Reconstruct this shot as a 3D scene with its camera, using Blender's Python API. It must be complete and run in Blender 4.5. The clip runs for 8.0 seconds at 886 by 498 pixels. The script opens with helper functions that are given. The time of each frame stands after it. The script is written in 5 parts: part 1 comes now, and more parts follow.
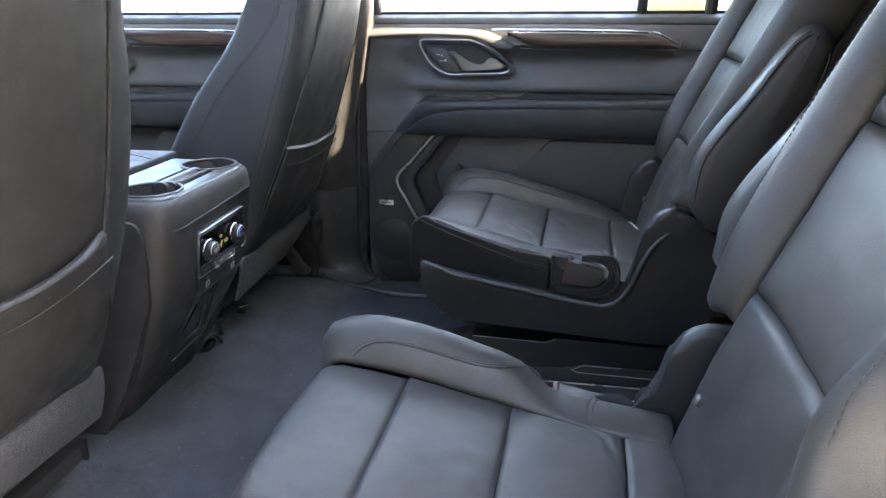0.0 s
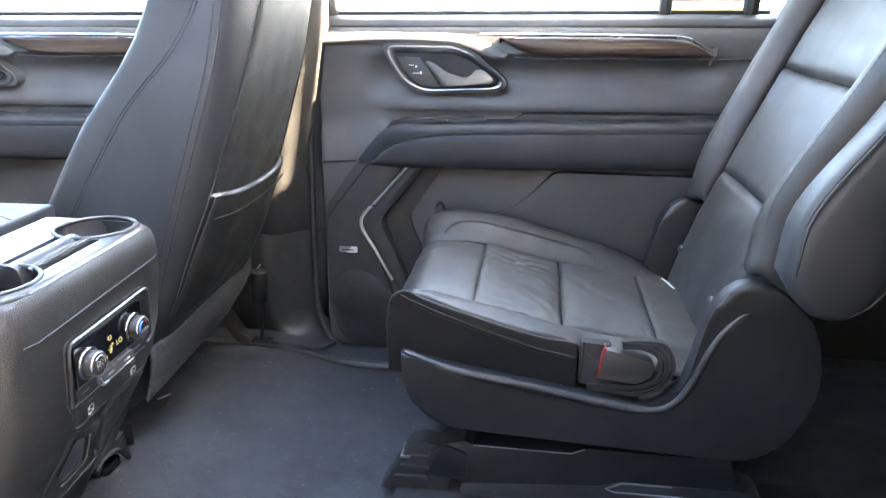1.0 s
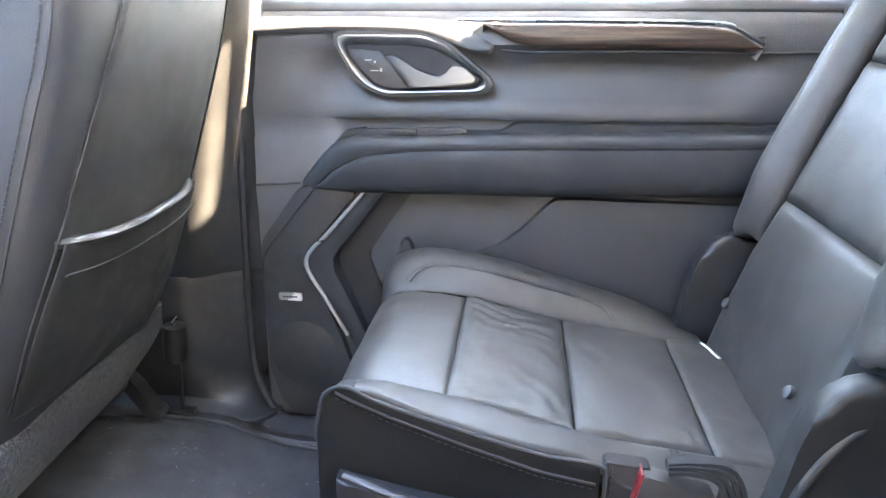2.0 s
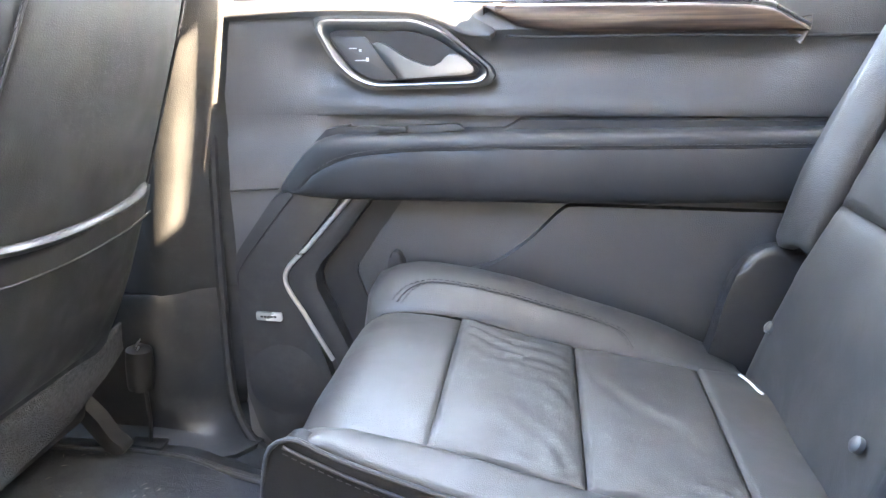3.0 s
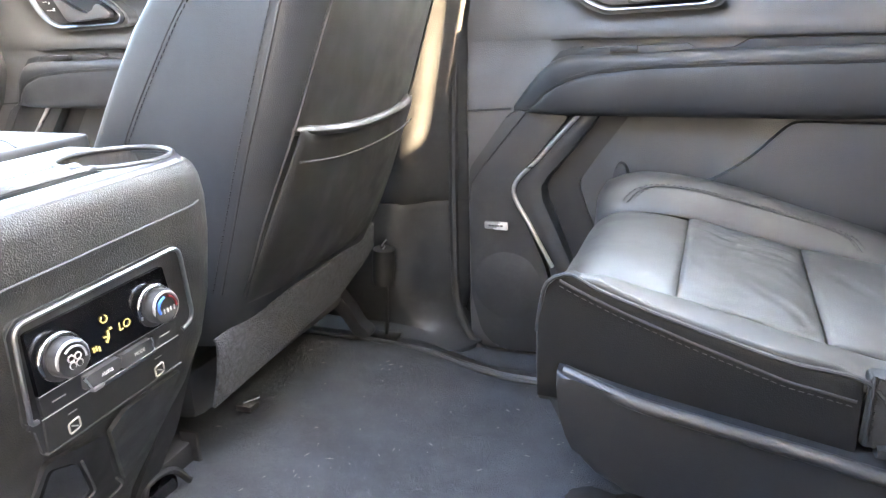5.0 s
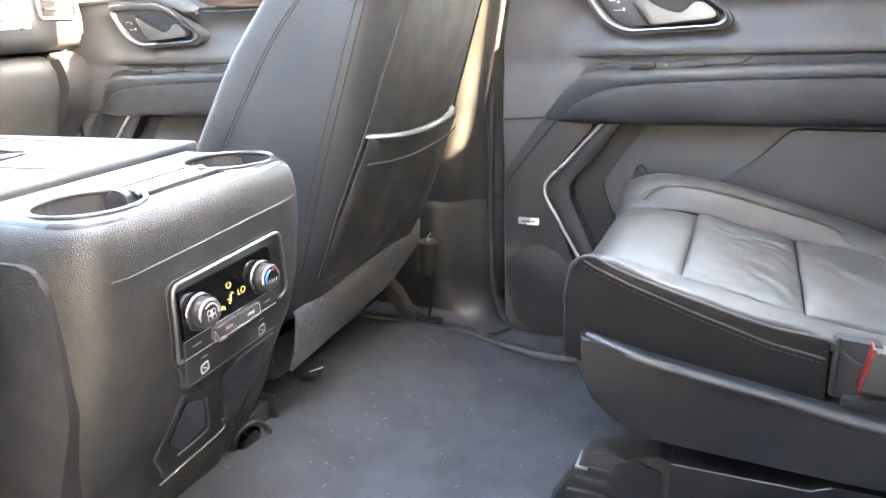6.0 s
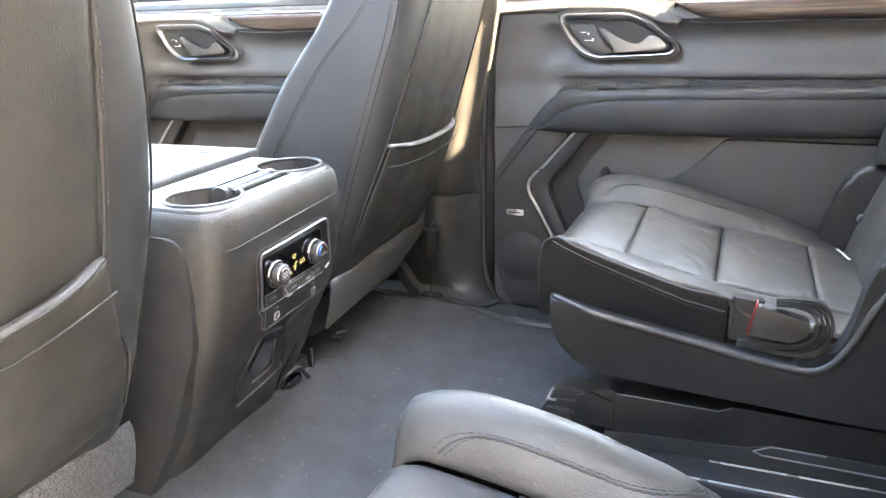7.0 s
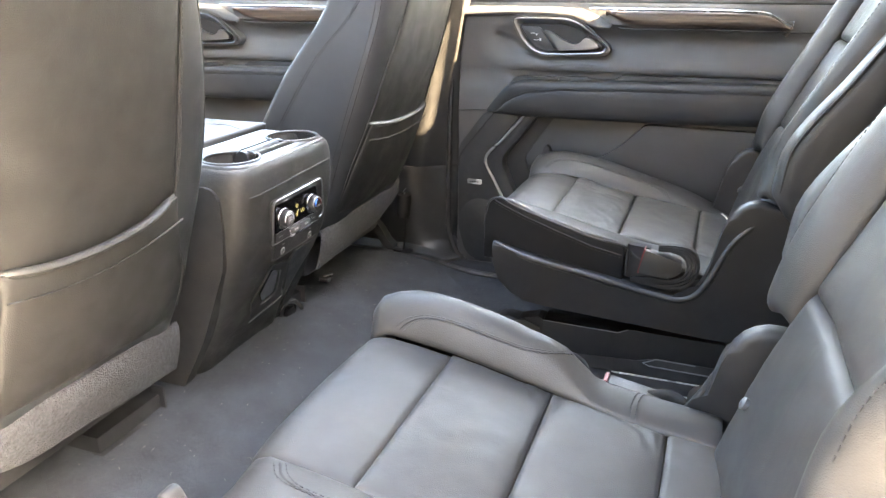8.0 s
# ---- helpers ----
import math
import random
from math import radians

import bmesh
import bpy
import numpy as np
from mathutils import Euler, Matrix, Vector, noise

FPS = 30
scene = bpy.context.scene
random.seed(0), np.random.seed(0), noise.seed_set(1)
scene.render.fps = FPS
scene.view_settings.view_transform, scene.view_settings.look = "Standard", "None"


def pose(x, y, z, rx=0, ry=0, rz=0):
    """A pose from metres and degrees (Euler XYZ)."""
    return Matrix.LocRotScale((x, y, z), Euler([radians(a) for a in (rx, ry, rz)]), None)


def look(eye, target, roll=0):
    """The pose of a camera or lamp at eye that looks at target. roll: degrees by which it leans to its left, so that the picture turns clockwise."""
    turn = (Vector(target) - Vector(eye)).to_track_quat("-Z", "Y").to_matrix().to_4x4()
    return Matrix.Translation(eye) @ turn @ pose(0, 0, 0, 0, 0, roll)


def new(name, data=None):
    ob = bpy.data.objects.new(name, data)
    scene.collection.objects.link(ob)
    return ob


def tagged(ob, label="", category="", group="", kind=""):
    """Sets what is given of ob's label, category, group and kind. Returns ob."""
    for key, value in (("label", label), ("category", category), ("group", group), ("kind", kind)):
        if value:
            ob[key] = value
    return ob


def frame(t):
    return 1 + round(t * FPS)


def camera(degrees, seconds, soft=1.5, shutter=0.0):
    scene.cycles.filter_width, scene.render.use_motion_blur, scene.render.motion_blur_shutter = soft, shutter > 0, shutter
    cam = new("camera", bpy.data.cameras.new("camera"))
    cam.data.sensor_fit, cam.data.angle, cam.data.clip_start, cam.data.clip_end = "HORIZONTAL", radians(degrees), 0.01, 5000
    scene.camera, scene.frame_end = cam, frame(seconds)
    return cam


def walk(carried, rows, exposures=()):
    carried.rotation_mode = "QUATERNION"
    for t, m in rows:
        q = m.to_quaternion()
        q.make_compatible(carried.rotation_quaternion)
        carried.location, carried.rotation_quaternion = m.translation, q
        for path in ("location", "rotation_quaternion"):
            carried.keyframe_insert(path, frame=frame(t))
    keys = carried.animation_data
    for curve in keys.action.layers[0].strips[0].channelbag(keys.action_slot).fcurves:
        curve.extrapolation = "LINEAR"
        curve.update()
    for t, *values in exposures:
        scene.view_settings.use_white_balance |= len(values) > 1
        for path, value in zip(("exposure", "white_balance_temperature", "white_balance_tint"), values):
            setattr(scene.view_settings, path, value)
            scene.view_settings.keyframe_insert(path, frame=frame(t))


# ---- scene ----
cam = camera(62.1, 8.0, soft=1.35)
PATH = [
    (0, (0.32, 0.028, 0.728), (-0.038, 1.885, 0.079), -0.4),
    (0.5, (0.273, 0.206, 0.719), (-0.034, 2.073, 0.071), -0.4),
    (1, (0.196, 0.425, 0.71), (-0.041, 2.306, 0.072), -0.2),
    (1.5, (0.175, 0.62, 0.682), (-0.023, 2.509, 0.056), -0.0),
    (3, (0.201, 0.92, 0.617), (-0.054, 2.816, 0.034), -0.6),
    (3.5, (0.177, 0.896, 0.593), (-0.174, 2.778, 0.014), -0.9),
    (4, (0.155, 0.858, 0.575), (-0.315, 2.706, -0.027), -1.7),
    (4.5, (0.145, 0.82, 0.561), (-0.435, 2.632, -0.055), -1.9),
    (5, (0.136, 0.767, 0.553), (-0.536, 2.543, -0.077), -2.2),
    (6.5, (0.211, 0.496, 0.621), (-0.535, 2.245, 0.002), -2.6),
    (7, (0.261, 0.35, 0.661), (-0.459, 2.102, 0.021), -2.1),
    (7.5, (0.327, 0.203, 0.693), (-0.361, 1.959, 0.028), -1.1),
    (8, (0.404, 0.053, 0.724), (-0.254, 1.809, 0.028), -0.3),
]
EXPOSURES = [(0.0, 5.32, 6650, 10), (0.5, 6.2, 6750, 10), (1.0, 6.41, 6750, 10), (1.5, 6.65, 6800, 10), (3.0, 7.18, 6900, 10), (4.5, 7.2, 7300, 10), (5.2, 7.18, 7500, 10), (6.5, 7.29, 7700, 10), (7.0, 6.95, 7700, 10), (7.5, 6.75, 7800, 10), (8.0, 6.45, 7950, 10)]
walk(cam, [(t, look(eye, target, roll)) for t, eye, target, roll in PATH], exposures=EXPOSURES)

# ---- light ----
SUN_TRAVEL = Vector((-0.80, 0.0, -0.55)).normalized()
world = bpy.data.worlds.new("world")
scene.world = world
world.use_nodes = True
wn = world.node_tree
sky = wn.nodes.new("ShaderNodeTexSky")
sky.sky_type = "NISHITA"
sky.sun_disc = False
sky.sun_elevation = math.asin(-SUN_TRAVEL.z)
sky.sun_rotation = math.atan2(-SUN_TRAVEL.x, -SUN_TRAVEL.y)
sky.dust_density = 4.0
wn.links.new(sky.outputs[0], wn.nodes["Background"].inputs[0])
wn.nodes["Background"].inputs[1].default_value = 0.15
sun = new("sun", bpy.data.lights.new("sun", "SUN"))
sun.data.energy, sun.data.angle, sun.data.color = 2.6, radians(0.6), (1.0, 0.82, 0.60)
sun.matrix_world = look((0, 0, 8), Vector((0, 0, 8)) + SUN_TRAVEL)

# daylight of the bright lot entering the rear passenger window, above the sight line
window_light = new("window_light", bpy.data.lights.new("window_light", "AREA"))
window_light.data.shape, window_light.data.size, window_light.data.size_y = "RECTANGLE", 0.70, 0.30
window_light.data.energy, window_light.data.color = 0.05, (0.84, 0.92, 1.0)
window_light.matrix_world = look((0.10, 2.046, 0.92), (0.05, 1.0, 0.52))


# ---- materials ----
def mat(name, color, rough=0.5, metal=0.0, vary=0.15, vary_scale=9.0, grain=0.0, grain_scale=900.0, grain_kind="noise",
        dirt=0.0, dirt_color=(0.3, 0.29, 0.27), dirt_scale=25.0, relief=0.0, relief_scale=14.0, coat=0.0, rough_vary=0.12, sheen=0.0):
    m = bpy.data.materials.new(name)
    m.use_nodes = True
    nt = m.node_tree
    N, L = nt.nodes, nt.links
    b = N["Principled BSDF"]
    b.inputs["Roughness"].default_value = rough
    b.inputs["Metallic"].default_value = metal
    b.inputs["Coat Weight"].default_value = coat
    b.inputs["Coat Roughness"].default_value = 0.08
    if sheen:
        b.inputs["Sheen Weight"].default_value = sheen
        b.inputs["Sheen Roughness"].default_value = 0.5
    tc = N.new("ShaderNodeTexCoord")
    big = N.new("ShaderNodeTexNoise")
    big.inputs["Scale"].default_value = vary_scale
    big.inputs["Detail"].default_value = 5
    L.new(tc.outputs["Object"], big.inputs["Vector"])
    ramp = N.new("ShaderNodeMapRange")
    ramp.inputs[1].default_value, ramp.inputs[2].default_value = 0.3, 0.7
    ramp.inputs[3].default_value, ramp.inputs[4].default_value = 1 - vary, 1 + vary
    L.new(big.outputs["Fac"], ramp.inputs[0])
    mul = N.new("ShaderNodeVectorMath")
    mul.operation = "SCALE"
    mul.inputs[0].default_value = color
    L.new(ramp.outputs[0], mul.inputs["Scale"])
    out = mul.outputs[0]
    if dirt:
        speck = N.new("ShaderNodeTexNoise")
        speck.inputs["Scale"].default_value = dirt_scale
        speck.inputs["Detail"].default_value = 8
        speck.inputs["Roughness"].default_value = 0.7
        L.new(tc.outputs["Object"], speck.inputs["Vector"])
        r2 = N.new("ShaderNodeMapRange")
        r2.inputs[1].default_value, r2.inputs[2].default_value = 0.5, 0.8
        r2.inputs[4].default_value = dirt
        L.new(speck.outputs["Fac"], r2.inputs[0])
        mix = N.new("ShaderNodeMix")
        mix.data_type = "RGBA"
        L.new(r2.outputs[0], mix.inputs[0])
        L.new(out, mix.inputs[6])
        mix.inputs[7].default_value = (*dirt_color, 1)
        out = mix.outputs[2]
    L.new(out, b.inputs["Base Color"])
    rr = N.new("ShaderNodeMapRange")
    rr.inputs[1].default_value, rr.inputs[2].default_value = 0.3, 0.7
    rr.inputs[3].default_value, rr.inputs[4].default_value = max(0.02, rough - rough_vary), min(1, rough + rough_vary)
    n3 = N.new("ShaderNodeTexNoise")
    n3.inputs["Scale"].default_value = vary_scale * 2.3
    n3.inputs["Detail"].default_value = 6
    L.new(tc.outputs["Object"], n3.inputs["Vector"])
    L.new(n3.outputs["Fac"], rr.inputs[0])
    L.new(rr.outputs[0], b.inputs["Roughness"])
    normal = None
    if relief:
        n4 = N.new("ShaderNodeTexNoise")
        n4.inputs["Scale"].default_value = relief_scale
        n4.inputs["Detail"].default_value = 3
        n4.inputs["Distortion"].default_value = 0.6
        L.new(tc.outputs["Object"], n4.inputs["Vector"])
        b1 = N.new("ShaderNodeBump")
        b1.inputs["Distance"].default_value = relief
        b1.inputs["Strength"].default_value = 1.0
        L.new(n4.outputs["Fac"], b1.inputs["Height"])
        normal = b1.outputs[0]
    if grain:
        if grain_kind == "cells":
            g = N.new("ShaderNodeTexVoronoi")
            g.feature = "SMOOTH_F1"
            src = g.outputs["Distance"]
        else:
            g = N.new("ShaderNodeTexNoise")
            g.inputs["Detail"].default_value = 2
            src = g.outputs["Fac"]
        g.inputs["Scale"].default_value = grain_scale
        L.new(tc.outputs["Object"], g.inputs["Vector"])
        b2 = N.new("ShaderNodeBump")
        b2.inputs["Distance"].default_value = grain
        b2.inputs["Strength"].default_value = 1.0
        L.new(src, b2.inputs["Height"])
        if normal is not None:
            L.new(normal, b2.inputs["Normal"])
        normal = b2.outputs[0]
    if normal is not None:
        L.new(normal, b.inputs["Normal"])
    return m


LEATHER = mat("black leather", (0.020, 0.020, 0.020), 0.53, vary=0.18, grain=0.00022, grain_scale=900, grain_kind="cells", relief=0.0018, relief_scale=11, rough_vary=0.05,
              dirt=0.10, dirt_color=(0.11, 0.11, 0.108), dirt_scale=9)
CREASED = mat("creased black leather", (0.020, 0.020, 0.020), 0.53, vary=0.20, grain=0.00022, grain_scale=900, grain_kind="cells", relief=0.0042, relief_scale=9, rough_vary=0.09, dirt=0.10, dirt_color=(0.11, 0.11, 0.105), dirt_scale=24)
# same black leather, darkened: the shade on the cushion sides is in its colour
FACING_SHADED = mat("shaded leather facing", (0.0055, 0.006, 0.007), 0.55, vary=0.15, grain=0.0002, grain_scale=900, grain_kind="cells", relief=0.001, relief_scale=9)
LEATHER_SMOOTH = mat("smooth black leather", (0.025, 0.027, 0.030), 0.52, vary=0.15, grain=0.0002, grain_scale=900, grain_kind="cells", relief=0.001, relief_scale=9)
for m_dull, level in ((LEATHER, 0.5), (CREASED, 0.5), (LEATHER_SMOOTH, 0.36), (FACING_SHADED, 0.16)):
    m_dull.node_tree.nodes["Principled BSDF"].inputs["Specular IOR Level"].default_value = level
SEATBACK = mat("grained dark seat back vinyl", (0.016, 0.016, 0.0156), 0.55, vary=0.18, grain=0.00028, grain_scale=760, grain_kind="cells", relief=0.0012, relief_scale=8, dirt=0.08, dirt_color=(0.12, 0.115, 0.11), dirt_scale=22)
VINYL = mat("grained black vinyl", (0.028, 0.028, 0.0285), 0.5, vary=0.15, grain=0.00028, grain_scale=760, grain_kind="cells", dirt=0.08, dirt_color=(0.2, 0.19, 0.18), dirt_scale=30)
PLASTIC = mat("matt black plastic", (0.022, 0.023, 0.025), 0.46, vary=0.14, grain=0.0003, grain_scale=900, dirt=0.10, dirt_color=(0.17, 0.16, 0.15), dirt_scale=35)
PLASTIC_GRAIN = mat("coarse grained plastic", (0.019, 0.019, 0.019), 0.52, vary=0.14, grain=0.0006, grain_scale=950, grain_kind="cells", dirt=0.12, dirt_color=(0.2, 0.19, 0.17), dirt_scale=60)
DOORPAD = mat("soft dark door trim", (0.066, 0.066, 0.067), 0.52, vary=0.10, grain=0.0004, grain_scale=800, grain_kind="cells")
DOORLOW = mat("firm dark lower door trim", (0.040, 0.041, 0.043), 0.5, vary=0.12, grain=0.0003, grain_scale=800, grain_kind="cells", dirt=0.06, dirt_color=(0.12, 0.12, 0.115), dirt_scale=25)
DECK = mat("satin black deck plastic", (0.034, 0.035, 0.037), 0.34, vary=0.10, grain=0.0002, grain_scale=900, rough_vary=0.06, dirt=0.08, dirt_color=(0.17, 0.16, 0.15), dirt_scale=40)
MATT = mat("dull black plastic", (0.014, 0.014, 0.015), 0.8, vary=0.12, grain=0.0005, grain_scale=600, grain_kind="cells")
BUCKLE = mat("dark grey buckle plastic", (0.032, 0.031, 0.030), 0.42, vary=0.10, grain=0.0003, grain_scale=900)
GREYBTN = mat("grey silver button", (0.085, 0.086, 0.09), 0.4, 0.3, vary=0.06)
PRINT = mat("pale print", (0.55, 0.55, 0.55), 0.5, vary=0.03)
SATIN = mat("satin silver", (0.25, 0.26, 0.275), 0.38, 1.0, vary=0.05, rough_vary=0.05)
LEVER = mat("dark satin chrome", (0.17, 0.175, 0.185), 0.34, 1.0, vary=0.05, rough_vary=0.05)
SHIELD = mat("moulded dark plastic", (0.0075, 0.0085, 0.0105), 0.5, vary=0.14, grain=0.0003, grain_scale=900, dirt=0.06, dirt_color=(0.12, 0.12, 0.12), dirt_scale=40)
DARK = mat("black recess", (0.012, 0.012, 0.013), 0.6, vary=0.1)
GLOSS = mat("gloss black", (0.006, 0.006, 0.007), 0.12, vary=0.05, rough_vary=0.05, coat=0.5)
CHROME = mat("satin chrome", (0.50, 0.51, 0.53), 0.25, 1.0, vary=0.05, rough_vary=0.06)
SILVER = mat("silver paint", (0.50, 0.51, 0.52), 0.35, 0.7, vary=0.06)
BADGE = mat("brushed aluminium", (0.62, 0.62, 0.62), 0.35, 0.6, vary=0.05)
CARPET = mat("charcoal carpet", (0.026, 0.030, 0.036), 0.95, vary=0.30, vary_scale=12, grain=0.003, grain_scale=700, dirt=0.32, dirt_color=(0.085, 0.088, 0.092), dirt_scale=190, relief=0.003, relief_scale=60)
FELT = mat("grey felt", (0.044, 0.047, 0.053), 0.95, vary=0.45, vary_scale=190, grain=0.004, grain_scale=450, dirt=0.25, dirt_color=(0.03, 0.03, 0.035), dirt_scale=150)
RUBBER = mat("black rubber seal", (0.016, 0.016, 0.017), 0.65, vary=0.1)
THREAD = mat("dark grey thread", (0.022, 0.023, 0.025), 0.7, vary=0.1)
EDGE_GREY = mat("pale edge grey", (0.16, 0.165, 0.175), 0.6, vary=0.1)
STEEL = mat("grey steel", (0.30, 0.30, 0.31), 0.35, 0.9, vary=0.12, dirt=0.2)
RED = mat("red plastic", (0.13, 0.008, 0.010), 0.4, vary=0.05)
BLUE = mat("blue mark", (0.05, 0.2, 0.75), 0.4, vary=0.03)
WHITE = mat("grey print", (0.33, 0.33, 0.33), 0.5, vary=0.03)
BUTTON = mat("grey plastic stud", (0.045, 0.047, 0.052), 0.4, vary=0.05)
TAG = mat("white fabric tag", (0.6, 0.6, 0.58), 0.8, vary=0.05)
WEBBING = mat("black webbing", (0.011, 0.0115, 0.013), 0.8, vary=0.2, grain=0.0008, grain_scale=900)
HEADLINER = mat("light grey headliner", (0.52, 0.50, 0.46), 0.95, vary=0.05, grain=0.001, grain_scale=500)
CONCRETE = mat("pale concrete", (0.43, 0.43, 0.43), 0.85, vary=0.15, vary_scale=0.6, grain=0.004, grain_scale=60, dirt=0.2, dirt_scale=1.5)
LEAF = mat("yellow green leaves", (0.30, 0.27, 0.04), 0.6, vary=0.4, vary_scale=3)
BARK = mat("bark", (0.12, 0.09, 0.06), 0.85, vary=0.3, vary_scale=8)
DRYGRASS = mat("dry yellow grass", (0.34, 0.27, 0.07), 0.9, vary=0.35, vary_scale=1.2)


def wood_material():
    m = mat("dark open pore wood", (0.085, 0.058, 0.045), 0.38, vary=0.2, coat=0.3)
    nt = m.node_tree
    w = nt.nodes.new("ShaderNodeTexNoise")
    w.inputs["Scale"].default_value = 60
    w.inputs["Detail"].default_value = 6
    mp = nt.nodes.new("ShaderNodeMapping")
    mp.inputs["Scale"].default_value = (0.12, 1, 4)
    tc = nt.nodes.new("ShaderNodeTexCoord")
    nt.links.new(tc.outputs["Object"], mp.inputs[0])
    nt.links.new(mp.outputs[0], w.inputs["Vector"])
    cr = nt.nodes.new("ShaderNodeValToRGB")
    cr.color_ramp.elements[0].position, cr.color_ramp.elements[0].color = 0.35, (0.018, 0.011, 0.008, 1)
    cr.color_ramp.elements[1].position, cr.color_ramp.elements[1].color = 0.7, (0.075, 0.048, 0.035, 1)
    nt.links.new(w.outputs["Fac"], cr.inputs[0])
    nt.links.new(cr.outputs[0], nt.nodes["Principled BSDF"].inputs["Base Color"])
    return m


def glow(name, color, strength):
    m = bpy.data.materials.new(name)
    m.use_nodes = True
    b = m.node_tree.nodes["Principled BSDF"]
    b.inputs["Base Color"].default_value = (0.02, 0.02, 0.01, 1)
    b.inputs["Emission Color"].default_value = (*color, 1)
    b.inputs["Emission Strength"].default_value = strength
    return m


def glass_material(name="clear window glass", tint=(0.93, 0.96, 0.95)):
    m = bpy.data.materials.new(name)
    m.use_nodes = True
    b = m.node_tree.nodes["Principled BSDF"]
    b.inputs["Base Color"].default_value = (*tint, 1)
    b.inputs["Roughness"].default_value = 0.02
    b.inputs["Transmission Weight"].default_value = 1.0
    b.inputs["IOR"].default_value = 1.45
    return m


def tinted_glass(name, tint):
    """Thin tinted sheet: light goes straight through, dimmed, with a glossy face."""
    m = bpy.data.materials.new(name)
    m.use_nodes = True
    N, L = m.node_tree.nodes, m.node_tree.links
    N.remove(N["Principled BSDF"])
    clear, gloss, mix, fres = (N.new("ShaderNode" + k) for k in ("BsdfTransparent", "BsdfGlossy", "MixShader", "Fresnel"))
    clear.inputs[0].default_value = (*tint, 1)
    gloss.inputs["Roughness"].default_value = 0.02
    fres.inputs["IOR"].default_value = 1.45
    L.new(fres.outputs[0], mix.inputs[0])
    L.new(clear.outputs[0], mix.inputs[1])
    L.new(gloss.outputs[0], mix.inputs[2])
    L.new(mix.outputs[0], N["Material Output"].inputs["Surface"])
    return m


WOOD = wood_material()
DIGIT = glow("yellow display digits", (1.0, 0.84, 0.34), 0.010)
GLASS = glass_material()
# tint deeper than real glass, to dim the light on the front seats
SCREEN_GLASS = tinted_glass("tinted windscreen glass", (0.58, 0.62, 0.62))
DARK_GLASS = glass_material("privacy glass", (0.16, 0.17, 0.15))


# ---- building helpers ----
def part(name, bm, material, parent=None, label="", smooth=True):
    """One mesh object from a bmesh; under a thing (an Empty) or under a part."""
    bmesh.ops.recalc_face_normals(bm, faces=bm.faces)
    me = bpy.data.meshes.new(name)
    bm.to_mesh(me)
    bm.free()
    me.materials.append(material)
    if smooth:
        me.polygons.foreach_set("use_smooth", [True] * len(me.polygons))
        me.set_sharp_from_angle(angle=radians(42))
    ob = new(name, me)
    if parent is not None:
        ob.parent = parent
        if parent.type == "EMPTY":
            ob.matrix_parent_inverse = Matrix.Translation(-parent.location)
    if label:
        ob["label"] = label
    return ob


def thing(name, loc, label, category, group="", kind=""):
    e = new(name)
    e.location = loc
    e.empty_display_size = 0.05
    return tagged(e, label, category, group, kind)


def curve(points):
    """A smooth curve through points, as a function of 0..1 (chord length)."""
    P = np.array(points, float)
    if len(P) == 1:
        return lambda t: P[0]
    d = np.r_[0, np.cumsum(np.maximum(np.linalg.norm(np.diff(P, axis=0), axis=1), 1e-6))]
    T = d / d[-1]
    n = len(P)
    tang = np.zeros_like(P)
    for i in range(n):
        a, b = max(i - 1, 0), min(i + 1, n - 1)
        tang[i] = (P[b] - P[a]) / (T[b] - T[a])

    def at(t):
        i = int(min(max(np.searchsorted(T, t, side="right") - 1, 0), n - 2))
        h = T[i + 1] - T[i]
        s = (t - T[i]) / h
        return ((2 * s**3 - 3 * s**2 + 1) * P[i] + (s**3 - 2 * s**2 + s) * h * tang[i]
                + (-2 * s**3 + 3 * s**2) * P[i + 1] + (s**3 - s**2) * h * tang[i + 1])
    return at


def skin(rows):
    """A smooth surface through several curves: (u along them, v from the first to the last)."""
    curves = [curve(r) for r in rows]

    def at(u, v):
        return curve([c(u) for c in curves])(v)
    return at


def spread(n):
    """0..1 in n steps, closer together at both ends."""
    return [0.5 - 0.5 * math.cos(math.pi * i / n) for i in range(n + 1)]


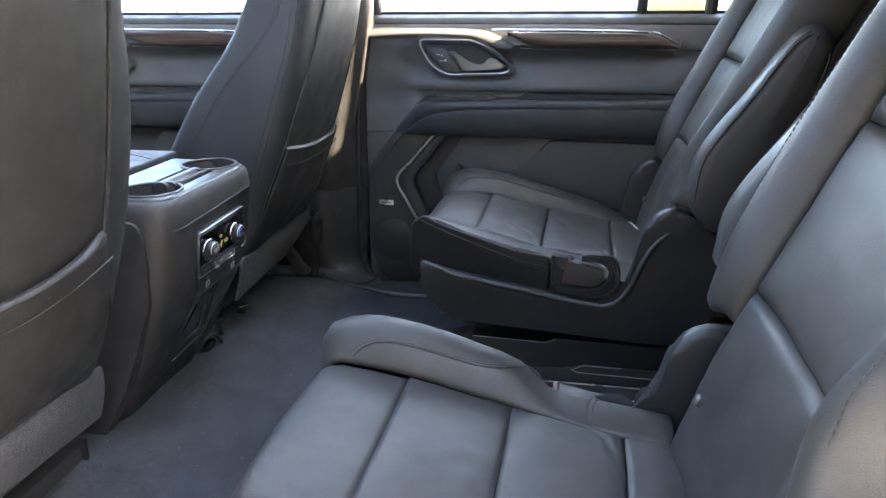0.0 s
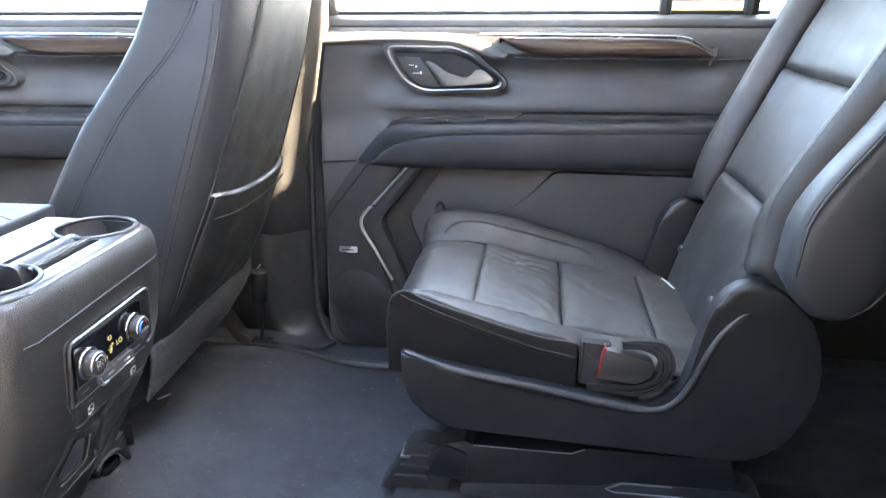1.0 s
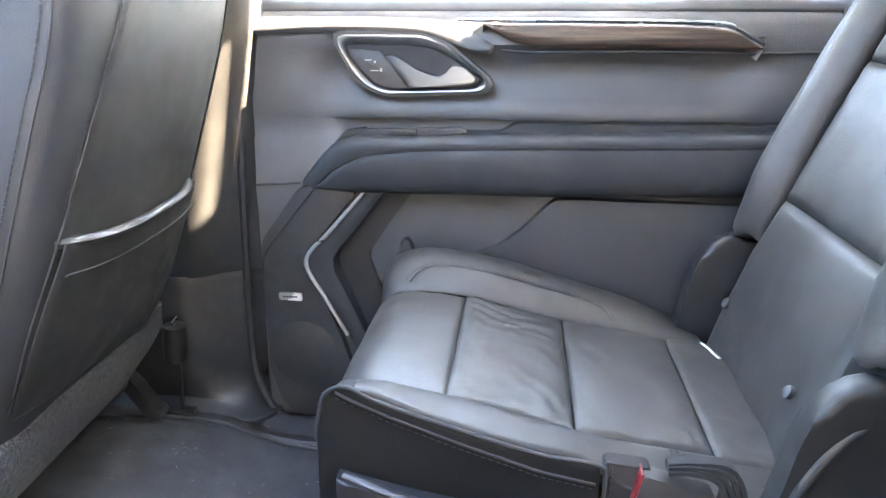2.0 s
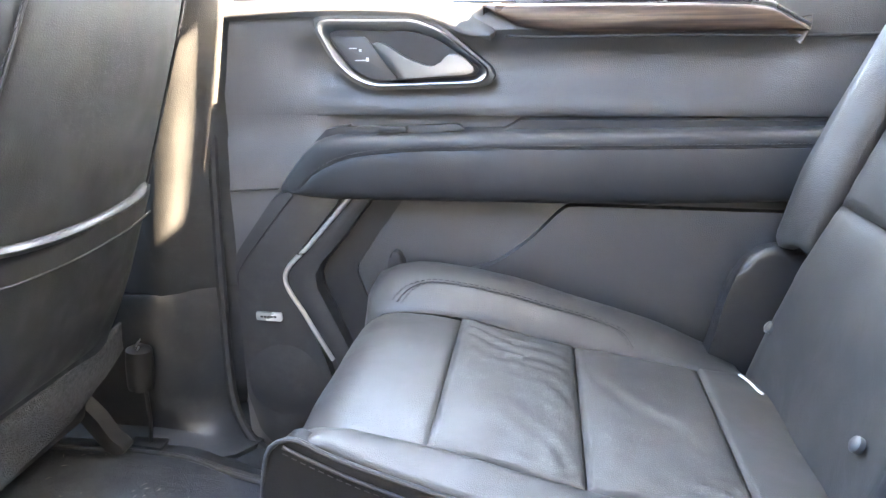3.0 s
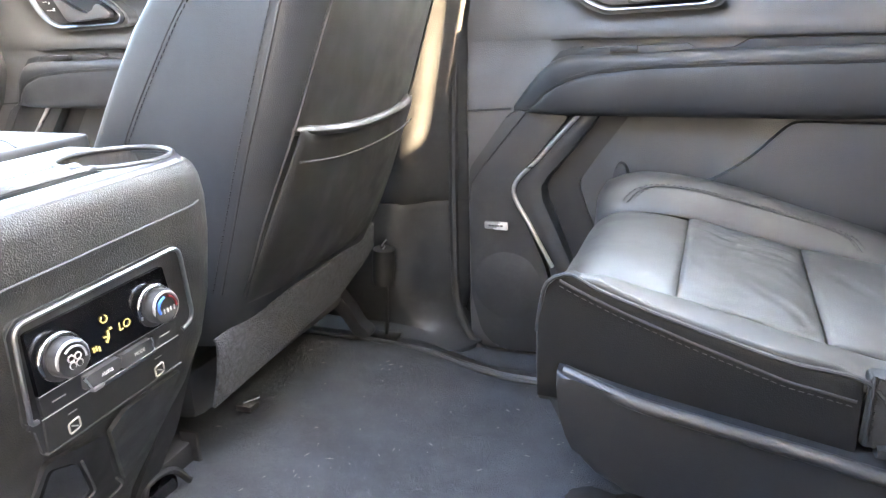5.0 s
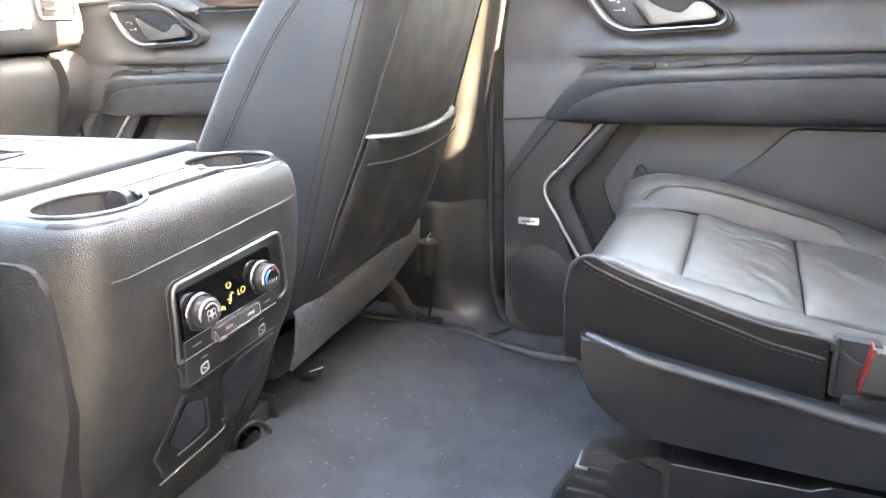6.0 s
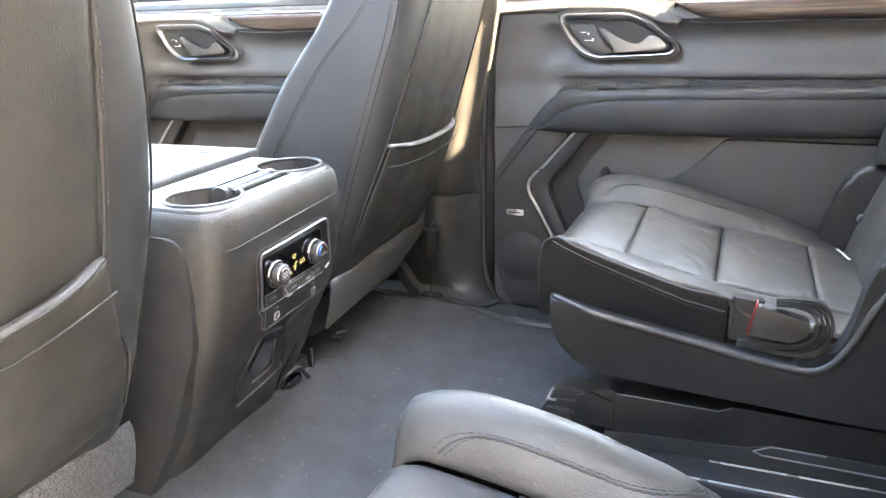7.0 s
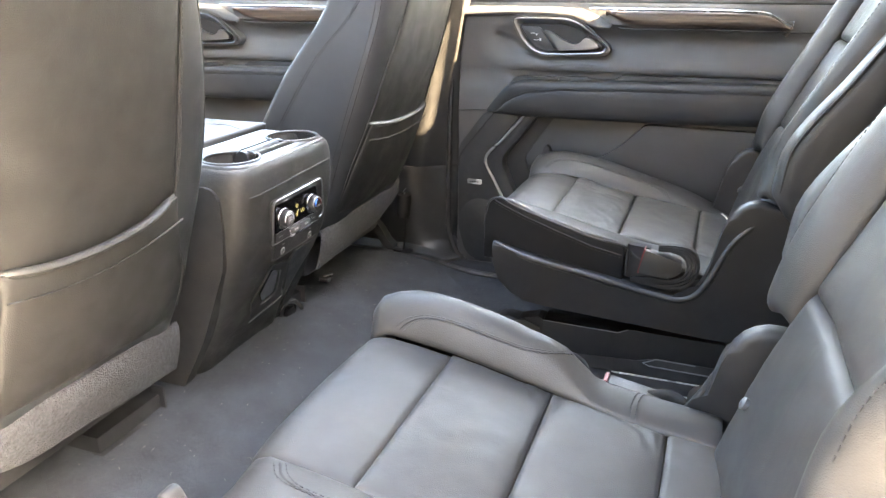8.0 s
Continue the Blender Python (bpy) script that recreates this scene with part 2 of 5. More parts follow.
def pad(rows, up, nu=18, nv=14, puff=0.006, dip=0.006, edge=0.012, thick=0.02, wrinkle=0.0008, seed=0.0, pucker=0.0, creases=()):
    """An upholstered panel over skin(rows): swells in the middle, dives into its seams, closed at the back."""
    f = skin(rows)
    us, vs = spread(nu), spread(nv)
    G = np.array([[f(u, v) for v in vs] for u in us])
    du, dv = np.gradient(G, axis=0), np.gradient(G, axis=1)
    nrm = np.cross(du, dv)
    nrm /= np.maximum(np.linalg.norm(nrm, axis=2, keepdims=True), 1e-9)
    if nrm[nu // 2, nv // 2] @ np.array(up) < 0:
        nrm = -nrm
    bm = bmesh.new()
    lu = np.linalg.norm(np.diff(G, axis=0), axis=2).sum(0).mean()
    lv = np.linalg.norm(np.diff(G, axis=1), axis=2).sum(1).mean()
    top, bot = [], []
    for i, u in enumerate(us):
        tr, br = [], []
        for j, v in enumerate(vs):
            d = min(u * lu, (1 - u) * lu, v * lv, (1 - v) * lv)
            e = max(0.0, 1 - d / edge) ** 2
            crown = (1 - (2 * u - 1) ** 4) * (1 - (2 * v - 1) ** 4)
            w = noise.noise(Vector(G[i, j]) * 14 + Vector((seed, seed, 0))) * wrinkle + noise.noise(Vector(G[i, j]) * 45) * wrinkle * 0.4
            off = puff * crown - dip * e + w * (1 - e)
            if pucker:      # small gathers along the seams
                off += pucker * noise.noise(Vector(G[i, j]) * 70 + Vector((seed, 0, 0))) * math.exp(-d / 0.018) * (1 - e)
            for ax, ay, bx, by, depth, width in creases:
                q, a, b = Vector(G[i, j][:2]), Vector((ax, ay)), Vector((bx, by))
                k = min(1, max(0, (q - a).dot(b - a) / (b - a).length_squared))
                gap = (q - a - (b - a) * k + Vector((0, 0.006 * math.sin(7 * k + 40 * ax)))).length
                off -= depth * math.exp(-(gap / width) ** 2) * math.sin(math.pi * (0.1 + 0.8 * k)) - 0.6 * depth * math.exp(-((gap - 2 * width) / width) ** 2) * (0 < k < 1)
            tr.append(bm.verts.new(G[i, j] + nrm[i, j] * off))
            br.append(bm.verts.new(G[i, j] - nrm[i, j] * thick))
        top.append(tr)
        bot.append(br)
    for i in range(nu):
        for j in range(nv):
            bm.faces.new((top[i][j], top[i + 1][j], top[i + 1][j + 1], top[i][j + 1]))
            bm.faces.new((bot[i][j], bot[i][j + 1], bot[i + 1][j + 1], bot[i + 1][j]))
    for i in range(nu):
        bm.faces.new((top[i][0], bot[i][0], bot[i + 1][0], top[i + 1][0]))
        bm.faces.new((top[i][nv], top[i + 1][nv], bot[i + 1][nv], bot[i][nv]))
    for j in range(nv):
        bm.faces.new((top[0][j], top[0][j + 1], bot[0][j + 1], bot[0][j]))
        bm.faces.new((top[nu][j], bot[nu][j], bot[nu][j + 1], top[nu][j + 1]))
    return bm


def loft(loops, close=True):
    """A closed skin through loops of points, all with the same count; the ends are capped."""
    bm = bmesh.new()
    rings = [[bm.verts.new(p) for p in loop] for loop in loops]
    n = len(rings[0])
    for a, b in zip(rings, rings[1:]):
        for i in range(n):
            bm.faces.new((a[i], a[(i + 1) % n], b[(i + 1) % n], b[i]))
    if close:
        bm.faces.new(rings[0])
        bm.faces.new(rings[-1][::-1])
    return bm


def tube(points, r, steps=0, sides=8, flat=1.0, closed=False):
    """A round cord along points (smoothed to steps pieces)."""
    pts = [Vector(p) for p in points]
    if steps:
        c = curve([tuple(p) for p in (pts + [pts[0]] if closed else pts)])
        pts = [Vector(c(i / steps)) for i in range(steps + (0 if closed else 1))]
    n = len(pts)
    loops = []
    up = None
    for i, p in enumerate(pts):
        a, b = (pts[i - 1], pts[(i + 1) % n]) if closed else (pts[max(i - 1, 0)], pts[min(i + 1, n - 1)])
        t = (b - a).normalized()
        if up is None:
            up = Vector((0, 1, 0)) if abs(t.y) < 0.8 else Vector((0, 0, 1))
        s = t.cross(up).normalized()
        up = s.cross(t).normalized()
        loops.append([p + (s * math.cos(k) + up * math.sin(k) * flat) * r for k in (2 * math.pi * q / sides for q in range(sides))])
    if closed:
        loops.append(loops[0])
        bm = loft(loops, close=False)
        bmesh.ops.remove_doubles(bm, verts=bm.verts, dist=1e-7)
        return bm
    return loft(loops)


def join(*bms):
    out = bmesh.new()
    for b in bms:
        me = bpy.data.meshes.new("tmp")
        b.to_mesh(me)
        b.free()
        out.from_mesh(me)
        bpy.data.meshes.remove(me)
    return out


def stitches(points, r=0.0009, length=0.0045, gap=0.003):
    """A row of thread stitches along a smooth line."""
    c = curve([tuple(p) for p in points])
    fine = [Vector(c(i / 200)) for i in range(201)]
    total = sum((b - a).length for a, b in zip(fine, fine[1:]))
    n = max(2, int(total / (length + gap)))
    bm = bmesh.new()
    for i in range(n):
        t0 = i / n
        t1 = t0 + length / (length + gap) / n
        a, b = Vector(c(t0)), Vector(c(t1))
        t = (b - a).normalized()
        s = t.cross(Vector((0.3, 0.5, 0.8))).normalized()
        q = s.cross(t)
        ra = [bm.verts.new(a + (s * math.cos(k) + q * math.sin(k)) * r) for k in (0, 1.57, 3.14, 4.71)]
        rb = [bm.verts.new(b + (s * math.cos(k) + q * math.sin(k)) * r) for k in (0, 1.57, 3.14, 4.71)]
        for k in range(4):
            bm.faces.new((ra[k], ra[(k + 1) % 4], rb[(k + 1) % 4], rb[k]))
        bm.faces.new(ra)
        bm.faces.new(rb[::-1])
    return bm


def prism(outline, axis, lo, hi, bevel=0.0, segs=2):
    """A polygon swept straight along x, y or z, with rounded edges. The outline's two numbers are the other two axes in order."""
    def at(a, b, h):
        return {"x": (h, a, b), "y": (a, h, b), "z": (a, b, h)}[axis]
    bm = bmesh.new()
    va = [bm.verts.new(at(a, b, lo)) for a, b in outline]
    vb = [bm.verts.new(at(a, b, hi)) for a, b in outline]
    n = len(outline)
    for i in range(n):
        bm.faces.new((va[i], va[(i + 1) % n], vb[(i + 1) % n], vb[i]))
    caps = [bm.faces.new(va), bm.faces.new(vb[::-1])]
    if bevel:
        edges = {e for f in caps for e in f.edges}
        bmesh.ops.bevel(bm, geom=list(edges), offset=bevel, segments=segs, profile=0.6, affect="EDGES", clamp_overlap=True)
    return bm


def smooth_outline(points, n=48, closed=True):
    c = curve([tuple(p) for p in (list(points) + [points[0]] if closed else points)])
    return [tuple(c(i / n)) for i in range(n if closed else n + 1)]


def rounded(points, r, k=4):
    """A polygon with its corners rounded off by about r."""
    out = []
    n = len(points)
    for i in range(n):
        p, a, b = Vector(points[i]), Vector(points[i - 1]), Vector(points[(i + 1) % n])
        ra = min(r, (a - p).length * 0.48)
        rb = min(r, (b - p).length * 0.48)
        s, e = p + (a - p).normalized() * ra, p + (b - p).normalized() * rb
        for j in range(k + 1):
            t = j / k
            out.append(tuple((1 - t) ** 2 * s + 2 * t * (1 - t) * p + t**2 * e))
    return out


def pillow(outline, lo, hi, r, dome=0.004):
    """A padded slab across y: its (x, z) outline with well rounded rims and slightly domed faces."""
    P = np.array(outline, float)
    t = np.roll(P, -1, 0) - np.roll(P, 1, 0)
    n = np.stack([-t[:, 1], t[:, 0]], 1) / np.maximum(np.linalg.norm(t, axis=1, keepdims=True), 1e-9)
    c = P.mean(0)
    if ((c - P) * n).sum() < 0:
        n = -n
    steps = [math.pi / 2 * i / 6 for i in range(7)]
    rings = [(r * (1 - math.sin(a)), lo + r * (1 - math.cos(a))) for a in steps]
    rings += [(i, lo + hi - y) for i, y in rings[::-1]]
    loops = [[(x, y, z) for x, z in P + n * i] for i, y in rings]
    flat_lo, flat_hi = P + n * r, P + n * r
    for k in (0.75, 0.4, 0.02):
        q = c + (flat_lo - c) * k
        loops.insert(0, [(x, lo - dome * (1 - k * k), z) for x, z in q])
        loops.append([(x, hi + dome * (1 - k * k), z) for x, z in c + (flat_hi - c) * k])
    return loft(loops)


def box(lo, hi, bevel=0.004, segs=2):
    bm = bmesh.new()
    bmesh.ops.create_cube(bm, size=1)
    for v in bm.verts:
        v.co = Vector([(l + h) / 2 + c * (h - l) for c, l, h in zip(v.co, lo, hi)])
    if bevel:
        bmesh.ops.bevel(bm, geom=bm.edges[:], offset=bevel, segments=segs, profile=0.6, affect="EDGES", clamp_overlap=True)
    return bm


def turned(profile, centre, axis, sides=32):
    """A body of revolution: profile of (radius, distance along axis)."""
    a = Vector(axis).normalized()
    s = a.orthogonal().normalized()
    q = a.cross(s)
    c = Vector(centre)
    return loft([[c + a * h + (s * math.cos(t) + q * math.sin(t)) * max(r, 1e-5) for t in (2 * math.pi * i / sides for i in range(sides))] for r, h in profile])

CY = 1.163          # the car's centre line


# ---- ground and distance ----
def ground():
    bm = bmesh.new()
    bmesh.ops.create_circle(bm, cap_ends=True, segments=64, radius=900)
    bmesh.ops.translate(bm, verts=bm.verts, vec=(0, 0, -0.80))
    tagged(part("ground", bm, CONCRETE, smooth=False), "pale concrete lot in strong daylight", "ground", kind="structure")


def grass_field():
    pts = smooth_outline([(4.6, 56), (60, 46), (120, 60), (150, 180), (80, 240), (15, 210), (9, 120)], 40)
    tagged(part("ground", prism(pts, "z", -0.9, -0.72), DRYGRASS), "field of dry yellow grass beyond the lot", "field", kind="structure")


def tree(x, y, height, seed):
    rng = random.Random(seed)
    base = thing("tree", (x, y, -0.8), "small tree with thin yellow green leaves", "tree", "trees beyond the lot")
    top = -0.8 + height
    limbs = [tube([(x, y, -0.8), (x + 0.1, y, -0.8 + height * 0.3), (x - 0.05, y, top * 0.8)], 0.16, 8, 8)]
    tips = []
    for i in range(9):
        a, h = rng.uniform(0, 6.28), rng.uniform(0.35, 0.8) * height - 0.8
        r = rng.uniform(0.2, 0.34) * height
        tip = (x + r * math.cos(a), y + r * math.sin(a), h + r * 0.5)
        tips.append(tip)
        limbs.append(tube([(x, y, h - 0.4), ((x + tip[0]) / 2, (y + tip[1]) / 2, h + 0.1), tip], 0.05, 5, 5))
    part("trunk", join(*limbs), BARK, base)
    bm = bmesh.new()
    for i in range(1500):
        c = Vector(rng.choice(tips)) + Vector([rng.gauss(0, 0.13) * height for _ in range(3)])
        d = Vector([rng.gauss(0, 1) for _ in range(3)]).normalized()
        s = d.orthogonal().normalized() * rng.uniform(0.06, 0.16)
        q = d.cross(s) * 0.6
        bm.faces.new([bm.verts.new(c + v) for v in (s, q, -s, -q)])
    part("crown", bm, LEAF, base, smooth=False)


# ---- the car's shell ----
def floor_height(x, y):
    t = min(1, max(0, (-0.16 - x) / 0.26))
    t = t * t * (3 - 2 * t)
    side = min(1, max(0, (1.90 - y) / 0.10))
    hump = math.exp(-((y - CY) / 0.16) ** 2) * 0.02
    return -0.045 + 0.052 * t * side + hump * t


def floor():
    bm = bmesh.new()
    xs = [-1.6 + 0.03 * i for i in range(136)]
    ys = [0.40 + 0.03 * j for j in range(52)]
    g = [[bm.verts.new((x, y, floor_height(x, y) + noise.noise(Vector((x * 22, y * 22, 0))) * 0.0015)) for y in ys] for x in xs]
    b = [[bm.verts.new((x, y, -0.12)) for y in ys] for x in xs]
    for i in range(len(xs) - 1):
        for j in range(len(ys) - 1):
            bm.faces.new((g[i][j], g[i + 1][j], g[i + 1][j + 1], g[i][j + 1]))
            bm.faces.new((b[i][j], b[i][j + 1], b[i + 1][j + 1], b[i + 1][j]))
    n, m = len(xs) - 1, len(ys) - 1
    for i in range(n):
        bm.faces.new((g[i][0], b[i][0], b[i + 1][0], g[i + 1][0]))
        bm.faces.new((g[i][m], g[i + 1][m], b[i + 1][m], b[i][m]))
    for j in range(m):
        bm.faces.new((g[0][j], g[0][j + 1], b[0][j + 1], b[0][j]))
        bm.faces.new((g[n][j], b[n][j], b[n][j + 1], g[n][j + 1]))
    f = tagged(part("floor", bm, CARPET), "dark charcoal carpeted car floor with light dust", "floor", kind="structure")
    lint = bmesh.new()
    rng = random.Random(4)
    for i in range(240):
        x, y = rng.uniform(-0.5, 0.05), rng.uniform(0.75, 1.85)
        a = rng.uniform(0, 6.28)
        l, w = rng.uniform(0.001, 0.006), rng.uniform(0.0004, 0.0010)
        z = floor_height(x, y) + 0.0028
        d, e = Vector((math.cos(a), math.sin(a), 0)) * l, Vector((-math.sin(a), math.cos(a), 0)) * w
        c = Vector((x, y, z))
        vs = [lint.verts.new(c + v) for v in (d, e, -d, -e)]
        tip = lint.verts.new(c + Vector((0, 0, 0.0012)))
        for k in range(4):
            lint.faces.new((vs[k], vs[(k + 1) % 4], tip))
        lint.faces.new(vs[::-1])
    tagged(part("lint", lint, mat("pale lint", (0.13, 0.125, 0.115), 0.9), smooth=False), "scattered pale lint and crumbs on the carpet", "lint", kind="stuff")


GLASS_ROOF = (-0.58, 0.06, 0.82, 1.50)      # unseen glass roof opening, sized for top light: x from, to, y from, to


def shell():
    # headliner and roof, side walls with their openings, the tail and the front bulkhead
    # headliner round the glass roof, with unseen slits added to cast the sun patches
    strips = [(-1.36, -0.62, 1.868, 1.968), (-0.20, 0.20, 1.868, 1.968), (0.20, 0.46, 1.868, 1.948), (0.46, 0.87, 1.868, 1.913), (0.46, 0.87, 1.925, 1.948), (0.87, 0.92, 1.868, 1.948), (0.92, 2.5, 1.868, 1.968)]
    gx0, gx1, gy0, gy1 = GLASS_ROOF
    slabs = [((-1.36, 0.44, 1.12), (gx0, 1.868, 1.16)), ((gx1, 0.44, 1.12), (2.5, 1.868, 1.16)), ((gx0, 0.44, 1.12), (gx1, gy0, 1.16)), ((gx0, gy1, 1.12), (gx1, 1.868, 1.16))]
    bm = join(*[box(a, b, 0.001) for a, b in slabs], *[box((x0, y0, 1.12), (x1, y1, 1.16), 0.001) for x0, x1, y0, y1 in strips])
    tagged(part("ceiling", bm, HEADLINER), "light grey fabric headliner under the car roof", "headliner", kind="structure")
    tagged(part("wall_tail", box((2.45, 0.28, -0.12), (2.50, 2.07, 1.12), 0.004), VINYL), "dark trim panel closing the cargo area", "wall", kind="structure")
    tagged(part("trim_rocker", box((-1.9, 1.905, -0.16), (0.70, 2.07, -0.062), 0.006), PLASTIC), "black rocker trim under the doors", "trim", kind="structure")
    tagged(part("wall_pillar_core", box((-0.62, 2.045, -0.12), (-0.262, 2.09, 1.10), 0.004), VINYL), "dark pillar between the passenger doors", "pillar", kind="structure")
    # passenger side: roof rail, rear quarter, pillars between the windows
    tagged(part("wall_quarter", prism([(0.66, -0.12), (2.45, -0.12), (2.45, 1.079), (0.77, 1.079), (0.66, 0.7)], "y", 1.96, 2.06, 0.01), VINYL),
           "dark vinyl trim panel beside the third row", "wall", kind="structure")
    tagged(part("trim_roof_rail", box((-1.40, 1.968, 1.08), (2.5, 2.07, 1.16), 0.006), HEADLINER), "light grey roof rail trim above the doors", "trim", kind="structure")
    tagged(part("wall_front", box((-1.95, 0.30, -0.12), (-1.88, 2.09, 0.62), 0.01), VINYL), "dark bulkhead under the windscreen", "wall", kind="structure")
    tagged(part("wall_front_corner", box((-1.90, 1.945, -0.12), (-1.345, 2.06, 0.70), 0.012), DOORPAD), "dark kick panel and mirror corner ahead of the front door", "wall", kind="structure")
    tagged(part("trim_cargo_edge", box((0.66, 1.915, -0.12), (2.45, 1.972, -0.03), 0.006), PLASTIC), "black trim along the cargo floor edge", "trim", kind="structure")
    # driver side: front door, pillar, rear quarter, sill
    tagged(part("door_3", join(box((-1.88, 0.30, -0.12), (-0.45, 0.40, 0.66), 0.012)), DOORPAD), "closed driver door with its window above", "door", kind="structure")
    tagged(part("wall_pillar", prism([(-0.45, -0.12), (-0.30, -0.12), (-0.34, 1.10), (-0.46, 1.10)], "y", 0.32, 0.41, 0.01), VINYL),
           "dark pillar trim between the driver side doors", "pillar", kind="structure")
    tagged(part("wall_quarter_near", prism([(0.64, -0.12), (2.45, -0.12), (2.45, 1.079), (0.80, 1.079), (0.66, 0.7)], "y", 0.28, 0.38, 0.01), VINYL),
           "dark vinyl trim panel behind the open door", "wall", kind="structure")
    tagged(part("trim_roof_rail", box((-1.40, 0.27, 1.08), (2.5, 0.445, 1.16), 0.012), HEADLINER), "light grey roof rail trim over the open door", "trim", kind="structure")
    tagged(part("trim_sill", box((-0.30, 0.30, -0.14), (0.74, 0.40, -0.05), 0.01), PLASTIC), "black plastic sill at the open door", "trim", kind="structure")
    m = Matrix.Translation((-0.33, 0.30, 0)) @ Matrix.Rotation(radians(-98), 4, "Z")
    bm = box((0.0, -0.06, -0.10), (0.95, 0.06, 0.66), 0.02)
    bmesh.ops.transform(bm, matrix=m, verts=bm.verts)
    tagged(part("door_4", bm, DOORPAD), "rear door swung wide open beside the camera", "door", kind="structure")
    # unseen wall, added to dim and warm the light through the open door
    tagged(part("wall_light_block", box((-5.0, -2.2, -0.8), (6.0, -1.9, 2.6), 0.02), mat("warm grey render", (0.13, 0.12, 0.10), 0.9, vary=0.12, vary_scale=3, grain=0.004, grain_scale=120)),
           "unseen warm grey wall added to hold back light at the open door", "wall", kind="structure")
    for y0, y1 in ((0.33, 0.42), (1.93, 2.02)):
        tagged(part("wall_windscreen_pillar", tube([(-1.36, (y0 + y1) / 2, 1.12), (-1.93, (y0 + y1) / 2, 0.62)], 0.035), VINYL),
               "slanting windscreen pillar with dark trim", "pillar", kind="structure")
    tagged(part("window_3", prism([(-1.358, 1.118), (-1.928, 0.622), (-1.932, 0.626), (-1.362, 1.122)], "y", 0.42, 1.93), SCREEN_GLASS, smooth=False), "sloping tinted windscreen", "window", kind="structure")
    tagged(part("window_4", prism([(-1.80, 0.662), (-0.45, 0.662), (-0.46, 1.08), (-1.40, 1.08)], "y", 0.350, 0.354), SCREEN_GLASS, smooth=False), "tinted driver door window", "window", kind="structure")


# ---- passenger side doors ----
def door(ox, name, label, wide):
    """A trimmed door, seen from inside; ox shifts it along the car, wide is its rear end."""
    root = thing(name, (ox + 0.15, 1.98, -0.05), label, "door", kind="structure")
    X0, X1 = -0.262, wide

    def face(section, x):
        return [(ox + x, y, z) for y, z in section]
    # trim panel: one section swept along the door, with a deeper lower half
    section = [(2.035, 0.675), (2.012, 0.672), (1.985, 0.664), (1.974, 0.655), (1.966, 0.640), (1.961, 0.610), (1.970, 0.598), (1.983, 0.584), (1.988, 0.566), (1.984, 0.545), (1.970, 0.524), (1.9615, 0.511),
               (1.9610, 0.497), (1.963, 0.4945), (1.974, 0.493), (1.974, 0.462), (1.956, 0.455), (1.952, 0.400), (1.948, 0.380), (1.950, 0.30), (1.946, 0.15), (1.940, 0.02), (1.946, -0.048), (1.975, -0.058), (2.06, -0.058), (2.06, 0.675)]
    loops = []
    plain = [(min(y, 1.9615), z) if 0.456 < z < 0.50 else (y, z) for y, z in section]
    def hollow(x, z):
        """How far the hollow under the wood fades out: behind the handle's front end and along a slanting crease at the rear."""
        rear = min(1, max(0, (x - 0.470 - 0.9 * max(0, z - 0.53)) / 0.055))
        front = min(1, max(0, (-0.12 - x) / 0.05))
        return 1 - max(rear, front)
    for x in (X0, X0 + 0.004, X0 + 0.03, -0.17, -0.145, -0.12, -0.09, -0.05, 0.0, 0.15, 0.3, 0.42, 0.46, 0.48, 0.50, 0.52, 0.54, X1 - 0.06, X1 - 0.03, X1 - 0.004, X1):
        inset = 0.010 if x in (X0, X1) else 0.0
        curve_in = 0.010 * max(0, (x - 0.3) / 0.3)
        loops.append([(ox + x, min(2.06, (1.9612 + (y - 1.9612) * hollow(x, z) if 0.52 < z < 0.60 else y) + inset + 0.3 * curve_in) if y < 2.0 else y, z) for y, z in (plain if x < -0.1 else section)])
    part("trim_panel", loft(loops), DOORPAD, root, "soft dark grey upper trim")
    part("window_rail", prism(rounded([(1.994, 0.652), (1.978, 0.660), (1.990, 0.676), (2.02, 0.684), (2.055, 0.684), (2.055, 0.67)], 0.006), "x", ox + X0 + 0.001, ox + X1 - 0.002), VINYL, root)
    # thin shadow line under the window rail and across the lower left
    part("belt_seal", tube([(ox + X0 + 0.004, 2.030, 0.686), (ox + X1 - 0.004, 2.030, 0.686)], 0.006), RUBBER, root)
    # swept pad that frames the handle and ends in a point over the wood
    up_line = [(X0 + 0.010, 0.654), (-0.10, 0.653), (0.03, 0.651), (0.080, 0.647), (0.113, 0.636), (0.136, 0.617)]
    low_line = [(X0 + 0.010, 0.630), (-0.12, 0.637), (0.02, 0.632), (0.062, 0.618), (0.098, 0.604), (0.129, 0.604)]
    rows = [[(ox + a, 1.974 - k * 0.025, b + (c - b) * k) for (a, b), (_, c) in zip(up_line, low_line)] for k in (0, 0.35, 0.7, 1)]
    rows[-1] = [(ox + a, 1.951, b) for a, b in low_line]
    part("handle_surround", pad(rows, (0, -1, 0.4), 30, 12, 0.001, 0.002, 0.004, 0.010, 0.0), DOORPAD, root, "raised trim sweep over the handle")
    # wood
    top = [(0.118, 0.6435), (0.20, 0.643), (0.33, 0.642), (0.43, 0.640), (0.49, 0.634), (0.536, 0.608)]
    low = [(0.130, 0.632), (0.17, 0.613), (0.25, 0.604), (0.38, 0.604), (0.47, 0.6045), (0.540, 0.605)]
    rows = [[(ox + a + (c - a) * k, 1.9525 - 0.004 * math.sin(math.pi * k), b + (d - b) * k) for (a, b), (c, d) in zip(top, low)] for k in (0, 0.25, 0.5, 0.75, 1)]
